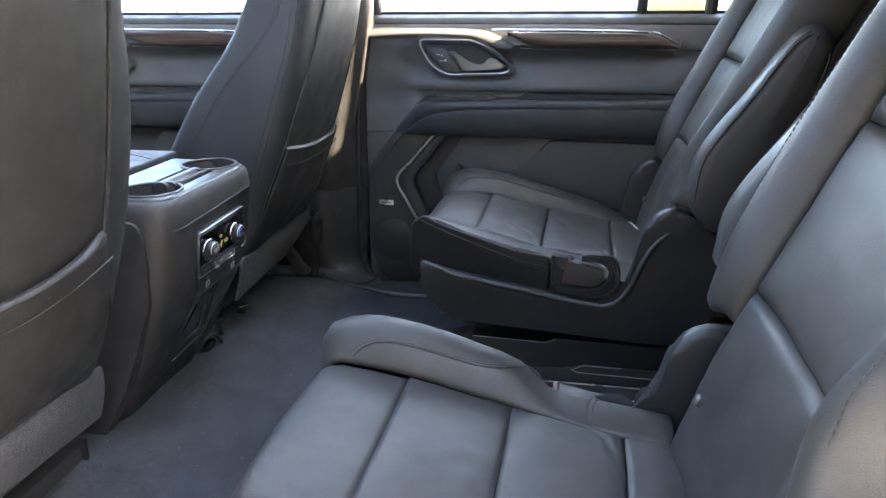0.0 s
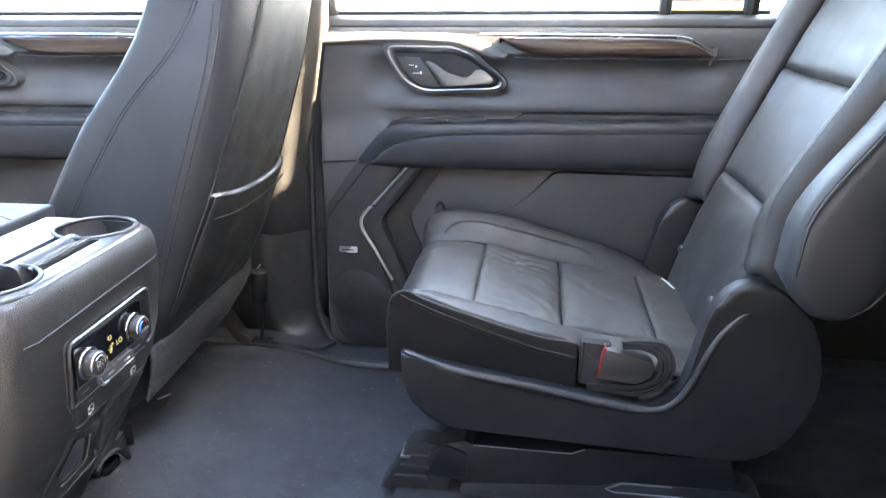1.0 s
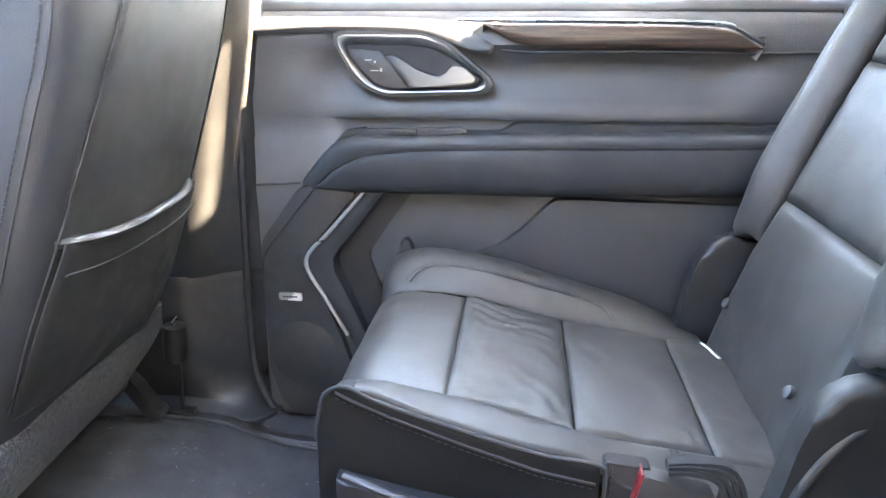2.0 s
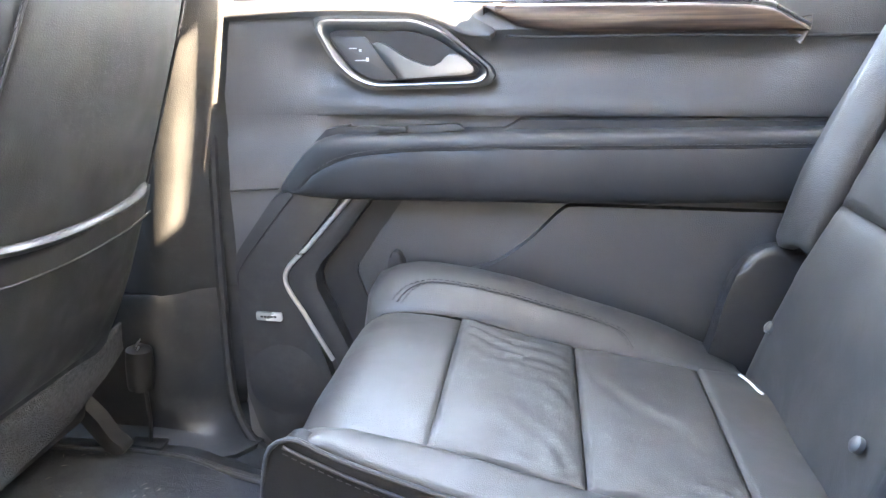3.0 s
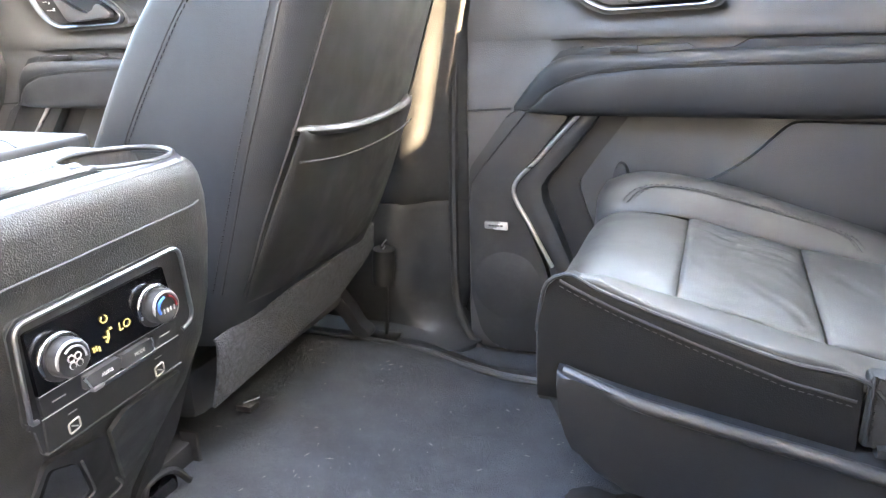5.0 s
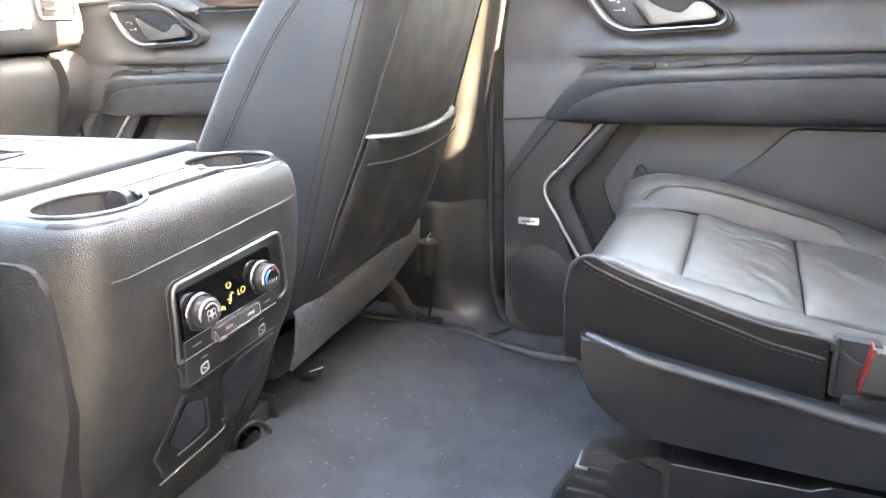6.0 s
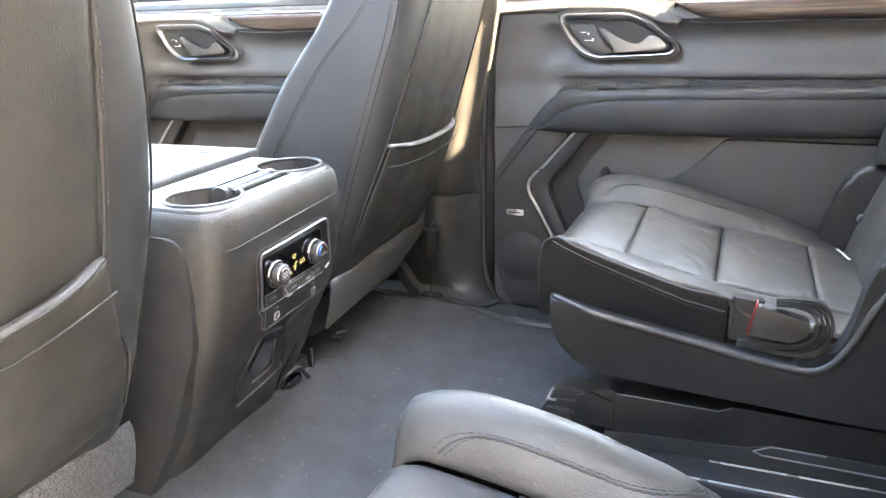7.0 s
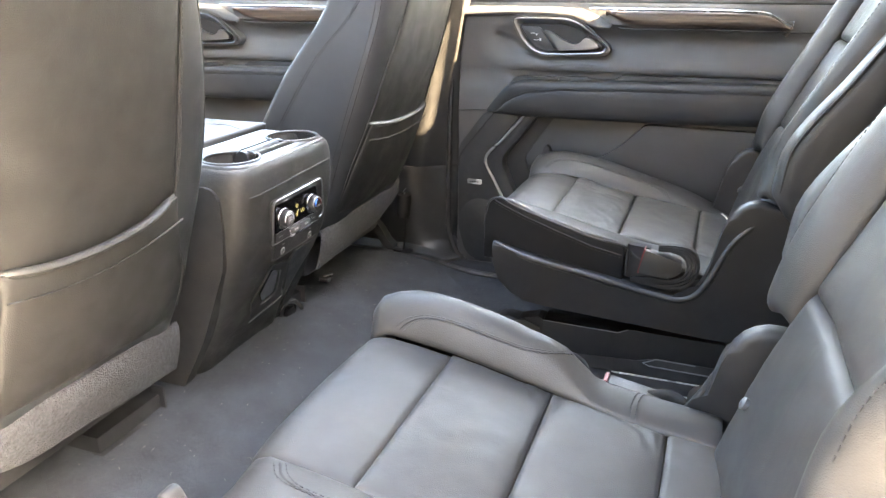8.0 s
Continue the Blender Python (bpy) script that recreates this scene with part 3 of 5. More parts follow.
    part("wood_trim", pad(rows, (0, -1, 0.3), 40, 14, 0.0, 0.003, 0.005, 0.02, 0.0), WOOD, root, "dark open pore wood strip")
    part("bright_strip", tube([(ox + a, 1.9475, b) for a, b in ((0.08, 0.6475), (0.20, 0.6465), (0.40, 0.6445), (0.478, 0.6415), (0.498, 0.634), (0.536, 0.612))], 0.0030, 40), CHROME, root, "thin chrome strip along the wood")
    # black cord laid in as the shadow line below the wood
    part("wood_shadow_gap", tube([(ox + a, 1.956, b) for a, b in ((0.15, 0.602), (0.20, 0.5995), (0.36, 0.601), (0.545, 0.599), (X1 - 0.02, 0.601))], 0.0022, 30), RUBBER, root)
    # handle
    rim = rounded([(-0.113, 0.617), (-0.104, 0.626), (0.025, 0.625), (0.060, 0.612), (0.127, 0.560), (0.127, 0.547), (0.116, 0.540), (-0.033, 0.535), (-0.062, 0.546), (-0.085, 0.566)], 0.012)
    inner = rounded([(-0.096, 0.604), (-0.087, 0.6105), (0.022, 0.608), (0.052, 0.600), (0.112, 0.563), (0.114, 0.555), (0.106, 0.5485), (-0.030, 0.5425), (-0.054, 0.552), (-0.074, 0.572)], 0.012)
    part("handle_base", prism([(ox + 0.005 + (a - 0.005) * 1.07, 0.583 + (b - 0.583) * 1.13) for a, b in rim], "y", 1.9565, 1.992, 0.008, 4), DOORPAD, root)
    part("handle_cup", prism([(ox + a, b) for a, b in rim], "y", 1.9545, 1.972, 0.0), DARK, root, "recessed black handle cup")
    band = []
    for k, y in ((0.0, 1.9575), (0.02, 1.9490), (0.14, 1.9462), (0.30, 1.9465), (0.55, 1.9488), (0.90, 1.9530), (1.0, 1.9560), (0.95, 1.9590), (0.3, 1.9600), (0.0, 1.9575)):
        band.append([(ox + a + (c - a) * k, y, b + (d - b) * k) for (a, b), (c, d) in zip(rim, inner)])
    bm = loft(band, close=False)
    bmesh.ops.remove_doubles(bm, verts=bm.verts, dist=1e-7)
    part("handle_ring", bm, SATIN, root, "broad satin chrome ring round the handle")
    # pull lever: broad at the pivot, swept to a hooked tip
    lever = prism(rounded([(-0.034, 0.592), (-0.026, 0.5955), (-0.014, 0.5925), (0.016, 0.574), (0.045, 0.5625), (0.060, 0.5635), (0.068, 0.575), (0.076, 0.5795), (0.092, 0.576), (0.111, 0.560), (0.106, 0.5525), (0.010, 0.5465), (0.000, 0.550)], 0.006, 3), "y", 0.0, 0.014, 0.005, 3)
    for v in lever.verts:
        v.co.y += 1.9385 + 0.010 * max(0.0, (0.03 - v.co.x) / 0.064) ** 2 + 0.004 * math.sin((v.co.x - 0.02) * 40)
        v.co.x += ox
    part("pull_lever", lever, LEVER, root, "satin chrome pull lever")
    part("lock_switch", prism([(ox + a, b) for a, b in rounded([(-0.092, 0.603), (-0.042, 0.602), (0.002, 0.5445), (-0.031, 0.5435), (-0.054, 0.554)], 0.004)], "y", 1.9505, 1.957, 0.0015), PLASTIC, root)
    marks = join(*[box((ox + x0, 1.9494, z0), (ox + x1, 1.9508, z1), 0.0004) for x0, x1, z0, z1 in ((-0.066, -0.055, 0.5862, 0.5875), (-0.052, -0.0485, 0.5822, 0.5858), (-0.058, -0.043, 0.5700, 0.5714), (-0.0425, -0.0385, 0.5690, 0.5745))])
    part("lock_marks", marks, PRINT, root)
    # armrest: padded bar with a rolled front end; a stitched seam parts its top roll from the face
    def bar_at(x):
        f = min(1.0, (x + 0.174) / 0.098)
        rise = math.sin(f * math.pi / 2)
        top = 0.395 + 0.079 * rise + 0.012 * max(0.0, (x + 0.07) / 0.6)
        low = 0.386 - 0.004 * f + 0.010 * max(0.0, (x - 0.2) / 0.35) ** 2
        cut = float(np.interp(x, [-0.174, -0.14, -0.119, -0.09, -0.051, 0.028, 0.176, 0.5], [0.0, 0.16, 0.42, 0.56, 0.70, 0.77, 0.79, 0.78]))
        return top, low, 1.948 - (0.012 + 0.046 * rise), cut
    loops = []
    for t in spread(40):
        x = -0.174 + t * (X1 - 0.03 + 0.174)
        top, low, out, cut = bar_at(x)
        roll = 1 - cut
        prof = [(0.0, 1.0), (0.35, 1.0), (0.62, 1.0), (0.78, cut + roll * 0.97), (0.90, cut + roll * 0.82), (0.955, cut + roll * 0.55), (0.965, cut + roll * 0.25), (0.955, cut + 0.012), (0.925, cut), (0.955, cut - 0.012),
                (0.985, cut * 0.90), (1.0, cut * 0.74), (1.0, cut * 0.52), (0.975, cut * 0.30), (0.915, cut * 0.12), (0.82, cut * 0.03), (0.65, 0.0), (0.3, 0.0), (0.0, 0.0)]
        loops.append([(ox + x, 1.965 + (out - 1.965) * a, low + (top - low) * max(0.0, b)) for a, b in prof])
    part("armrest", loft(loops), LEATHER_SMOOTH, root, "padded dark armrest with stitched edge")

    def seam_line(dz, push):
        line = []
        for x in (-0.150, -0.139, -0.125, -0.105, -0.08, -0.04, 0.03, 0.12, 0.25, 0.4, X1 - 0.06):
            top, low, out, cut = bar_at(x)
            line.append((ox + x, 1.965 + (out - 1.965) * 0.96 - push, low + (top - low) * cut + dz))
        return line
    part("armrest_seam", tube(seam_line(0.0, -0.0022), 0.0016, 60), RUBBER, root)
    part("armrest_stitching", stitches(seam_line(0.0042, 0.0008), 0.0010), THREAD, root)
    part("armrest_shelf", prism([(ox + a, b) for a, b in rounded([(-0.09, 0.466), (0.05, 0.474), (0.150, 0.478), (0.172, 0.491), (X1 - 0.04, 0.493), (X1 - 0.04, 0.452), (-0.09, 0.450)], 0.004)], "y", 1.938, 1.972, 0.005, 3), LEATHER_SMOOTH, root)
    part("switch_plate", prism([(ox + a, b) for a, b in rounded([(-0.105, 0.470), (-0.08, 0.482), (0.09, 0.488), (0.10, 0.480), (-0.02, 0.470)], 0.004)], "y", 1.915, 1.93, 0.002), PLASTIC, root)
    part("window_switch", box((ox - 0.02, 1.905, 0.478), (ox + 0.02, 1.918, 0.486), 0.002), PLASTIC, root)
    part("tip_insert", prism([(ox + a, b) for a, b in rounded([(-0.112, 0.462), (-0.094, 0.480), (-0.062, 0.486), (-0.066, 0.478), (-0.092, 0.470)], 0.003)], "y", 1.914, 1.935, 0.002), LEATHER_SMOOTH, root)
    # lower half: speaker panel, bright edged fin, map pocket
    spk = [(X0 + 0.012, 0.288), (-0.176, 0.388), (-0.076, 0.386), (-0.178, 0.262), (-0.120, 0.130), (-0.075, -0.03), (-0.20, -0.040), (X0 + 0.030, -0.010), (X0 + 0.012, 0.06)]
    part("speaker_panel", prism([(ox + a, b) for a, b in rounded(spk, 0.016)], "y", 1.924, 1.955, 0.004, 2), PLASTIC, root, "dark speaker panel")
    part("panel_seam", tube([(ox + a, 1.9435, b) for a, b in ((X0 + 0.006, 0.383), (-0.181, 0.388))], 0.0016), RUBBER, root)
    part("panel_groove", tube([(ox + a, 1.9232, b) for a, b in ((-0.152, 0.384), (-0.200, 0.325), (-0.244, 0.266), (-0.249, 0.235))], 0.0013, 20), RUBBER, root)
    if ox == 0:
        part("speaker_grille", turned([(0.001, 0.0), (0.060, 0.0), (0.064, 0.002), (0.064, 0.004)], (ox - 0.185, 1.9236, 0.085), (0, 1, 0), 40), PLASTIC, root)
        plate = part("badge", prism([(ox + a, b) for a, b in rounded([(-0.2225, 0.1875), (-0.1825, 0.1865), (-0.1825, 0.1995), (-0.2225, 0.2005)], 0.002)], "y", 1.919, 1.926, 0.001), BADGE, root, "small silver badge with dark lettering bars")
        part("badge_marks", join(*[box((ox - 0.2155 + i * 0.0052, 1.9184, 0.1922), (ox - 0.2112 + i * 0.0052, 1.9195, 0.1952), 0.0003) for i in range(5)]), DARK, plate)
    fx = 0.008
    fin_a = [(-0.072, 0.386), (-0.135, 0.315), (-0.178, 0.262), (-0.150, 0.20), (-0.112, 0.130), (-0.092, 0.08)]
    fin_b = [(-0.042, 0.385), (-0.091, 0.320), (-0.131, 0.265), (-0.114, 0.21), (-0.086, 0.140), (-0.066, 0.08)]
    fin_c = [(-0.039, 0.385), (-0.087, 0.320), (-0.126, 0.265), (-0.109, 0.21), (-0.081, 0.140), (-0.061, 0.08)]
    rows = [[(ox + a, 1.934, b) for a, b in [(p + fx, q) for p, q in fin_a]], [(ox + a + 0.004, 1.915, b) for a, b in [(p + fx, q) for p, q in fin_a]], [(ox + a, 1.917, b) for a, b in [(p + fx, q) for p, q in fin_b]], [(ox + a, 1.945, b) for a, b in [(p + fx, q) for p, q in fin_c]]]
    part("speaker_fin", pad(rows, (0, -1, 0), 22, 10, 0.001, 0.002, 0.006, 0.008, 0.0), PLASTIC, root, "raised fin beside the speaker")
    part("fin_strip", tube([(ox + a + 0.001, 1.9122, b) for a, b in [(p + fx, q) for p, q in fin_a[:-1]]], 0.0036, 40), SILVER, root, "bright strip along the fin")
    # near-flush black plate; the depth of the recess is only its dark colour
    hole = [(-0.036, 0.384), (0.014, 0.382), (-0.028, 0.330), (-0.068, 0.270), (-0.054, 0.225), (-0.032, 0.18), (-0.032, 0.06), (-0.066, 0.08), (-0.090, 0.14), (-0.118, 0.21), (-0.133, 0.265), (-0.093, 0.320)]
    part("pocket_recess_shade", prism([(ox + a, b) for a, b in rounded(hole, 0.01)], "y", 1.940, 1.952, 0.0), DARK, root)
    mp = [(0.060, 0.262), (0.109, 0.279), (0.142, 0.290), (0.170, 0.310), (0.192, 0.328), (0.232, 0.371), (0.245, 0.377), (X1 - 0.05, 0.372), (X1 - 0.05, 0.06), (0.02, 0.06), (0.0, 0.235)]
    part("map_pocket", prism([(ox + a, b) for a, b in rounded(mp, 0.02)], "y", 1.918, 1.955, 0.007, 3), DOORLOW, root, "moulded map pocket")
    part("lower_panel", prism([(ox + a, b) for a, b in rounded([(-0.027, 0.330), (0.012, 0.384), (X1 - 0.03, 0.384), (X1 - 0.03, 0.03), (-0.045, 0.03), (-0.031, 0.18), (-0.067, 0.270)], 0.01)], "y", 1.9385, 1.956, 0.005, 3), DOORLOW, root, "firm lower trim behind the seat")
    return root


def window(name, ox, x0, x1, bar=None):
    w = thing(name, (ox + (x0 + x1) / 2, 2.03, 0.69), "car side window full of bright daylight", "window", kind="structure")
    frame_line = [(x0, 0.688), (x1, 0.688), (x1 + 0.02, 1.08), (x0 - 0.03, 1.08)]
    for a, b, nm in ((0, 3, "window_frame"), (1, 2, "window_frame")):
        (ax, az), (bx, bz) = frame_line[a], frame_line[b]
        part(nm, tube([(ox + ax, 2.03, az - 0.02), (ox + bx, 2.0, bz)], 0.016), RUBBER, w)
    if bar:
        part("divider", tube([(ox + bar, 2.03, 0.67), (ox + bar + 0.01, 2.0, 1.08)], 0.014), RUBBER, w)
    panes = [(frame_line, GLASS)]
    if bar:
        panes = [([frame_line[0], (bar, 0.688), (bar + 0.01, 1.08), frame_line[3]], GLASS), ([(bar, 0.688), frame_line[1], frame_line[2], (bar + 0.01, 1.08)], DARK_GLASS)]
    for outline, m in panes:
        g = part("pane", prism([(ox + a, b) for a, b in outline], "y", 2.036, 2.040), m, w)
        g.visible_shadow = False
    return w


def pillar_trim():
    # B pillar cover: upper and lower mouldings that flare into the sill
    rows = []
    for x, d in ((-0.56, 0.04), (-0.50, -0.012), (-0.46, -0.030), (-0.40, -0.046), (-0.348, -0.046), (-0.330, -0.040), (-0.312, -0.026), (-0.296, -0.006), (-0.285, 0.022)):
        right = -0.35 < x < -0.29
        rows.append([(x + (-0.034 if right else 0.02), 1.960 + d, 0.2195), (x + (-0.020 if right else 0.022), 1.960 + d, 0.29), (x + (0.008 if right else 0.028), 1.960 + d, 0.40), (x + (0.058 if right else 0.05), 1.962 + d, 0.66), (x + 0.06, 1.90 + d, 1.09)])
    tagged(part("trim_pillar_upper", pad(rows, (0, -1, 0), 14, 16, 0.0, 0.004, 0.006, 0.012, 0.0), VINYL), "grey brown pillar trim with sun across it", "trim", kind="structure")
    rows = []
    for x, d, e in ((-0.68, -0.030, -0.034), (-0.58, -0.046, -0.048), (-0.46, -0.052, -0.054), (-0.40, -0.052, -0.054), (-0.345, -0.050, -0.048), (-0.325, -0.040, -0.036), (-0.305, -0.014, -0.010), (-0.288, 0.030, 0.028)):
        rows.append([(x + (-0.040 if -0.35 < x < -0.29 else 0.02), 1.9645 + d, 0.2215), (x + (-0.036 if -0.35 < x < -0.29 else 0.016), 1.958 + d, 0.12), (x + (-0.028 if -0.35 < x < -0.29 else 0.012), 1.964 + e, 0.03), (x + (0.000 if x > -0.35 else 0.006), 1.974 + e, -0.004), (x + (0.016 if x > -0.35 else 0.0), 1.971 + e, -0.020), (x + (0.038 if x > -0.35 else 0.0), 1.952 + e, -0.0295), (x + (0.055 if x > -0.35 else 0.0), 1.930 + e, -0.034)])
    tagged(part("trim_pillar_lower", pad(rows, (0, -1, 0), 14, 16, 0.0, 0.002, 0.004, 0.012, 0.0), PLASTIC), "black plastic lower pillar trim", "trim", kind="structure")
    # sill plate with a raised, wavy carpet edge
    line = [(-0.62, 1.850), (-0.50, 1.872), (-0.44, 1.877), (-0.337, 1.869), (-0.242, 1.841), (-0.158, 1.830), (-0.08, 1.830), (0.2, 1.83), (0.7, 1.83)]
    rows = [[(x, y, floor_height(x, y) - 0.002) for x, y in line], [(x, y + 0.006, floor_height(x, y) + 0.006) for x, y in line], [(x, y + 0.02, min(floor_height(x, y) + 0.004, -0.024 - 0.01 * (x > -0.26))) for x, y in line], [(x, y + 0.05, -0.031 - 0.018 * (x > -0.26)) for x, y in line], [(x, 1.952, -0.033 - 0.023 * (x > -0.26)) for x, y in line]]
    tagged(part("trim_sill", pad(rows, (0, 0, 1), 40, 10, 0.0, 0.001, 0.004, 0.012, 0.0), PLASTIC), "black plastic door sill trim over the carpet edge", "trim", kind="structure")
    tagged(part("trim_carpet_edge", tube([(x, y - 0.003, floor_height(x, y - 0.003) + 0.0035) for x, y in line], 0.0042, 60), VINYL), "thin rubber edge between carpet and sill", "trim", kind="structure")
    # door seal, down the door's front edge and round its lower corner
    seal = [(-0.268, 1.975, 1.08), (-0.272, 1.968, 0.66), (-0.284, 1.955, 0.40), (-0.290, 1.950, 0.10), (-0.282, 1.945, 0.02), (-0.255, 1.94, -0.035), (-0.21, 1.936, -0.062), (-0.10, 1.935, -0.066), (0.3, 1.935, -0.066)]
    tagged(part("trim_door_seal", tube(seal, 0.008, 80), RUBBER), "black rubber door seal", "trim", kind="structure")


def belt_anchor():
    a = thing("belt_anchor", (-0.415, 1.90, -0.031), "black seat belt anchor hanging at the pillar foot", "seat belt")
    part("plate", prism(rounded([(-0.446, 1.915), (-0.386, 1.914), (-0.384, 1.880), (-0.440, 1.886)], 0.006), "z", -0.034, -0.0235, 0.002), DARK, a)
    part("stalk", tube([(-0.411, 1.898, -0.026), (-0.404, 1.892, 0.01), (-0.397, 1.882, 0.05), (-0.392, 1.872, 0.095)], 0.0034, 20), DARK, a)
    part("cup", turned([(0.010, 0.0), (0.018, 0.002), (0.0195, 0.008), (0.0205, 0.045), (0.019, 0.066), (0.012, 0.070)], (-0.396, 1.868, 0.088), (0.08, 0, 1), 24), DARK, a, "black boot round the belt end")
    part("clip_wire", join(tube([(-0.398, 1.862, 0.152), (-0.388, 1.860, 0.166), (-0.381, 1.860, 0.174)], 0.0013, 12), tube([(-0.392, 1.858, 0.150), (-0.383, 1.857, 0.163)], 0.0011, 12)), CHROME, a, "bright wire ends")


# ---- second row captain's chairs ----
def second_row_seat(s, yc, label):
    """s: +1 for the passenger side, -1 for the driver side; w runs from the middle of the seat outwards."""
    def P(x, w, z):
        return (x, yc + s * w, z)
    root = thing("captains_chair", P(0.25, 0, -0.04), label, "car seat", "second row seats")
    out = (0, s, 0)
    up = (0, 0, 1)

    # cushion inserts
    def sag(x):
        """The driver side cushion sits deeper between its bolsters."""
        return 0.0 if s > 0 else -float(np.interp(x, [0.0, 0.03, 0.11, 0.25, 0.40, 0.46], [0.004, 0.017, 0.021, 0.020, 0.028, 0.028]))
    zi = curve([(-0.004, 0.180), (-0.013, 0.225), (-0.005, 0.264), (0.020, 0.280), (0.06, 0.282), (0.112, 0.276)])
    front = [tuple(zi(t)) for t in (0, 0.2, 0.4, 0.55, 0.7, 0.85, 1)]
    part("front_insert", pad([[P(x, w, z + sag(x) - 0.002 * (abs(w) > 0.1)) for x, z in front] for w in (-0.144, -0.07, 0, 0.07, 0.144)], (-0.3, 0, 1), 36, 40, 0.004, 0.0028, 0.008, 0.03, 0.0012, 1 + s, 0.0016), LEATHER, root)
    for nm, x0, z0, x1, z1, pf in (("middle_insert", 0.113, 0.277, 0.248, 0.245, 0.005), ("rear_insert", 0.249, 0.245, 0.392, 0.223, 0.005), ("tail_insert", 0.393, 0.223, 0.475, 0.214, 0.002)):
        rows = [[P(x0 + (x1 - x0) * t, w * (1 + 0.04 * (nm == "tail_insert")), z0 + (z1 - z0) * t + sag(x0 + (x1 - x0) * t)) for t in (0, 0.33, 0.67, 1)] for w in (-0.144, -0.05, 0.05, 0.144)]
        folds = ()
        if s > 0 and nm == "middle_insert":
            folds = [(0.122, 1.722, 0.236, 1.698, 0.0022, 0.0050), (0.124, 1.700, 0.240, 1.664, 0.0026, 0.0055), (0.128, 1.672, 0.190, 1.650, 0.0018, 0.0045), (0.170, 1.640, 0.240, 1.610, 0.0014, 0.0060), (0.180, 1.545, 0.238, 1.485, 0.0012, 0.0060)]
        elif s > 0 and nm == "rear_insert":
            folds = [(0.262, 1.66, 0.345, 1.575, 0.0012, 0.0080), (0.355, 1.50, 0.385, 1.475, 0.0022, 0.0050), (0.340, 1.49, 0.372, 1.470, 0.0018, 0.0045)]
        elif s < 0 and nm != "tail_insert":
            folds = [(x0 + 0.100, yc + 0.140, x0 + 0.128, yc + 0.105, 0.0016, 0.0050), (x0 + 0.02, yc - 0.03, x0 + 0.11, yc - 0.01, 0.0007, 0.0100)]
        part(nm, pad(rows, up, 44, 48, pf, 0.0028, 0.007, 0.03, 0.0016, 3 * s + x0, 0.0018, folds), CREASED if s > 0 and nm == "middle_insert" else LEATHER, root)
    # side bolsters of the cushion; the inner one is cut away for the buckle
    for sd, nm in ((1, "outer_bolster"), (-1, "inner_bolster")):
        seam = [(-0.004, 0.180), (-0.014, 0.225), (-0.006, 0.264), (0.020, 0.280), (0.112, 0.277), (0.249, 0.244), (0.392, 0.223), (0.455, 0.216)]
        crest = [(-0.004, 0.185), (-0.013, 0.250), (-0.012, 0.292), (0.004, 0.308), (0.030, 0.313), (0.09, 0.311), (0.16, 0.296), (0.252, 0.262), (0.276, 0.249), (0.288, 0.228), (0.33, 0.216), (0.40, 0.208), (0.455, 0.200)] if sd < 0 else \
                [(-0.004, 0.185), (-0.013, 0.250), (-0.012, 0.292), (0.004, 0.308), (0.030, 0.313), (0.09, 0.311), (0.16, 0.299), (0.262, 0.270), (0.373, 0.236), (0.43, 0.208), (0.455, 0.20)]
        if s > 0 and sd < 0:        # a low roll with a crisp piped edge
            crest = [(-0.010, 0.185), (-0.011, 0.240), (-0.004, 0.296), (0.004, 0.315), (0.010, 0.321), (0.030, 0.312), (0.063, 0.299), (0.132, 0.277), (0.21, 0.255), (0.268, 0.246), (0.288, 0.228), (0.33, 0.216), (0.40, 0.208), (0.455, 0.200)]
        if s < 0:
            seam = [(x, z + sag(x)) for x, z in seam]
        if s < 0 and sd > 0:
            crest = [(x + 0.012, z - 0.040) for x, z in crest]
        crisp = s > 0 and sd < 0
        ramp = ((0.143, 0.0, 0.0), (0.152, 0.30, 0.0), (0.165, 0.62, 0.0), (0.180, 0.86, 0.0), (0.193, 0.97, 0.0), (0.2015, 1.0, 0.0), (0.2055, 1.0, 0.003)) if crisp else \
               ((0.143, 0.0, 0.0), (0.154, 0.45, 0.0), (0.168, 0.84, 0.0), (0.183, 1.0, 0.0), (0.198, 1.0, 0.001), (0.2045, 0.99, 0.004), (0.206, 0.96, 0.011))
        cs, cc = curve(seam), curve(crest)
        ts = [i / 11 for i in range(12)]
        rows = []
        for w, k, drop in ramp:
            r = []
            for t in ts:
                (sx, sz), (cx, cz) = cs(t), cc(t)
                r.append(P(sx + (cx - sx) * k, sd * (0.143 + (w - 0.143) * (1.75 if sd > 0 else 1.0)), sz + (cz - sz) * min(1, k) - drop))
            rows.append(r)
        bolster_rows = rows
        part(nm, pad(rows, up, 34, 20, 0.002, 0.0025, 0.006, 0.02, 0.001, sd * 2.0 + s), LEATHER, root)
        wider = 0.046 if sd > 0 else 0.0
        low = [(-0.012, 0.190), (0.10, 0.185), (0.25, 0.165), (0.37, 0.14), (0.455, 0.15)]
        rows = []
        for w, k in ((0.2062, 0.0), (0.210, 0.30), (0.213, 0.7), (0.213, 1.0)):
            r = []
            for t in ts:
                x = -0.008 + (0.458 if sd > 0 else 0.276) * t
                top = float(np.interp(x, [p[0] for p in crest[2:]], [p[1] for p in crest[2:]])) - (0.003 if crisp else 0.009)
                lz = float(np.interp(x, [p[0] for p in low], [p[1] for p in low]))
                r.append(P(x, sd * (w + wider), top + (lz - top) * k))
            rows.append(r)
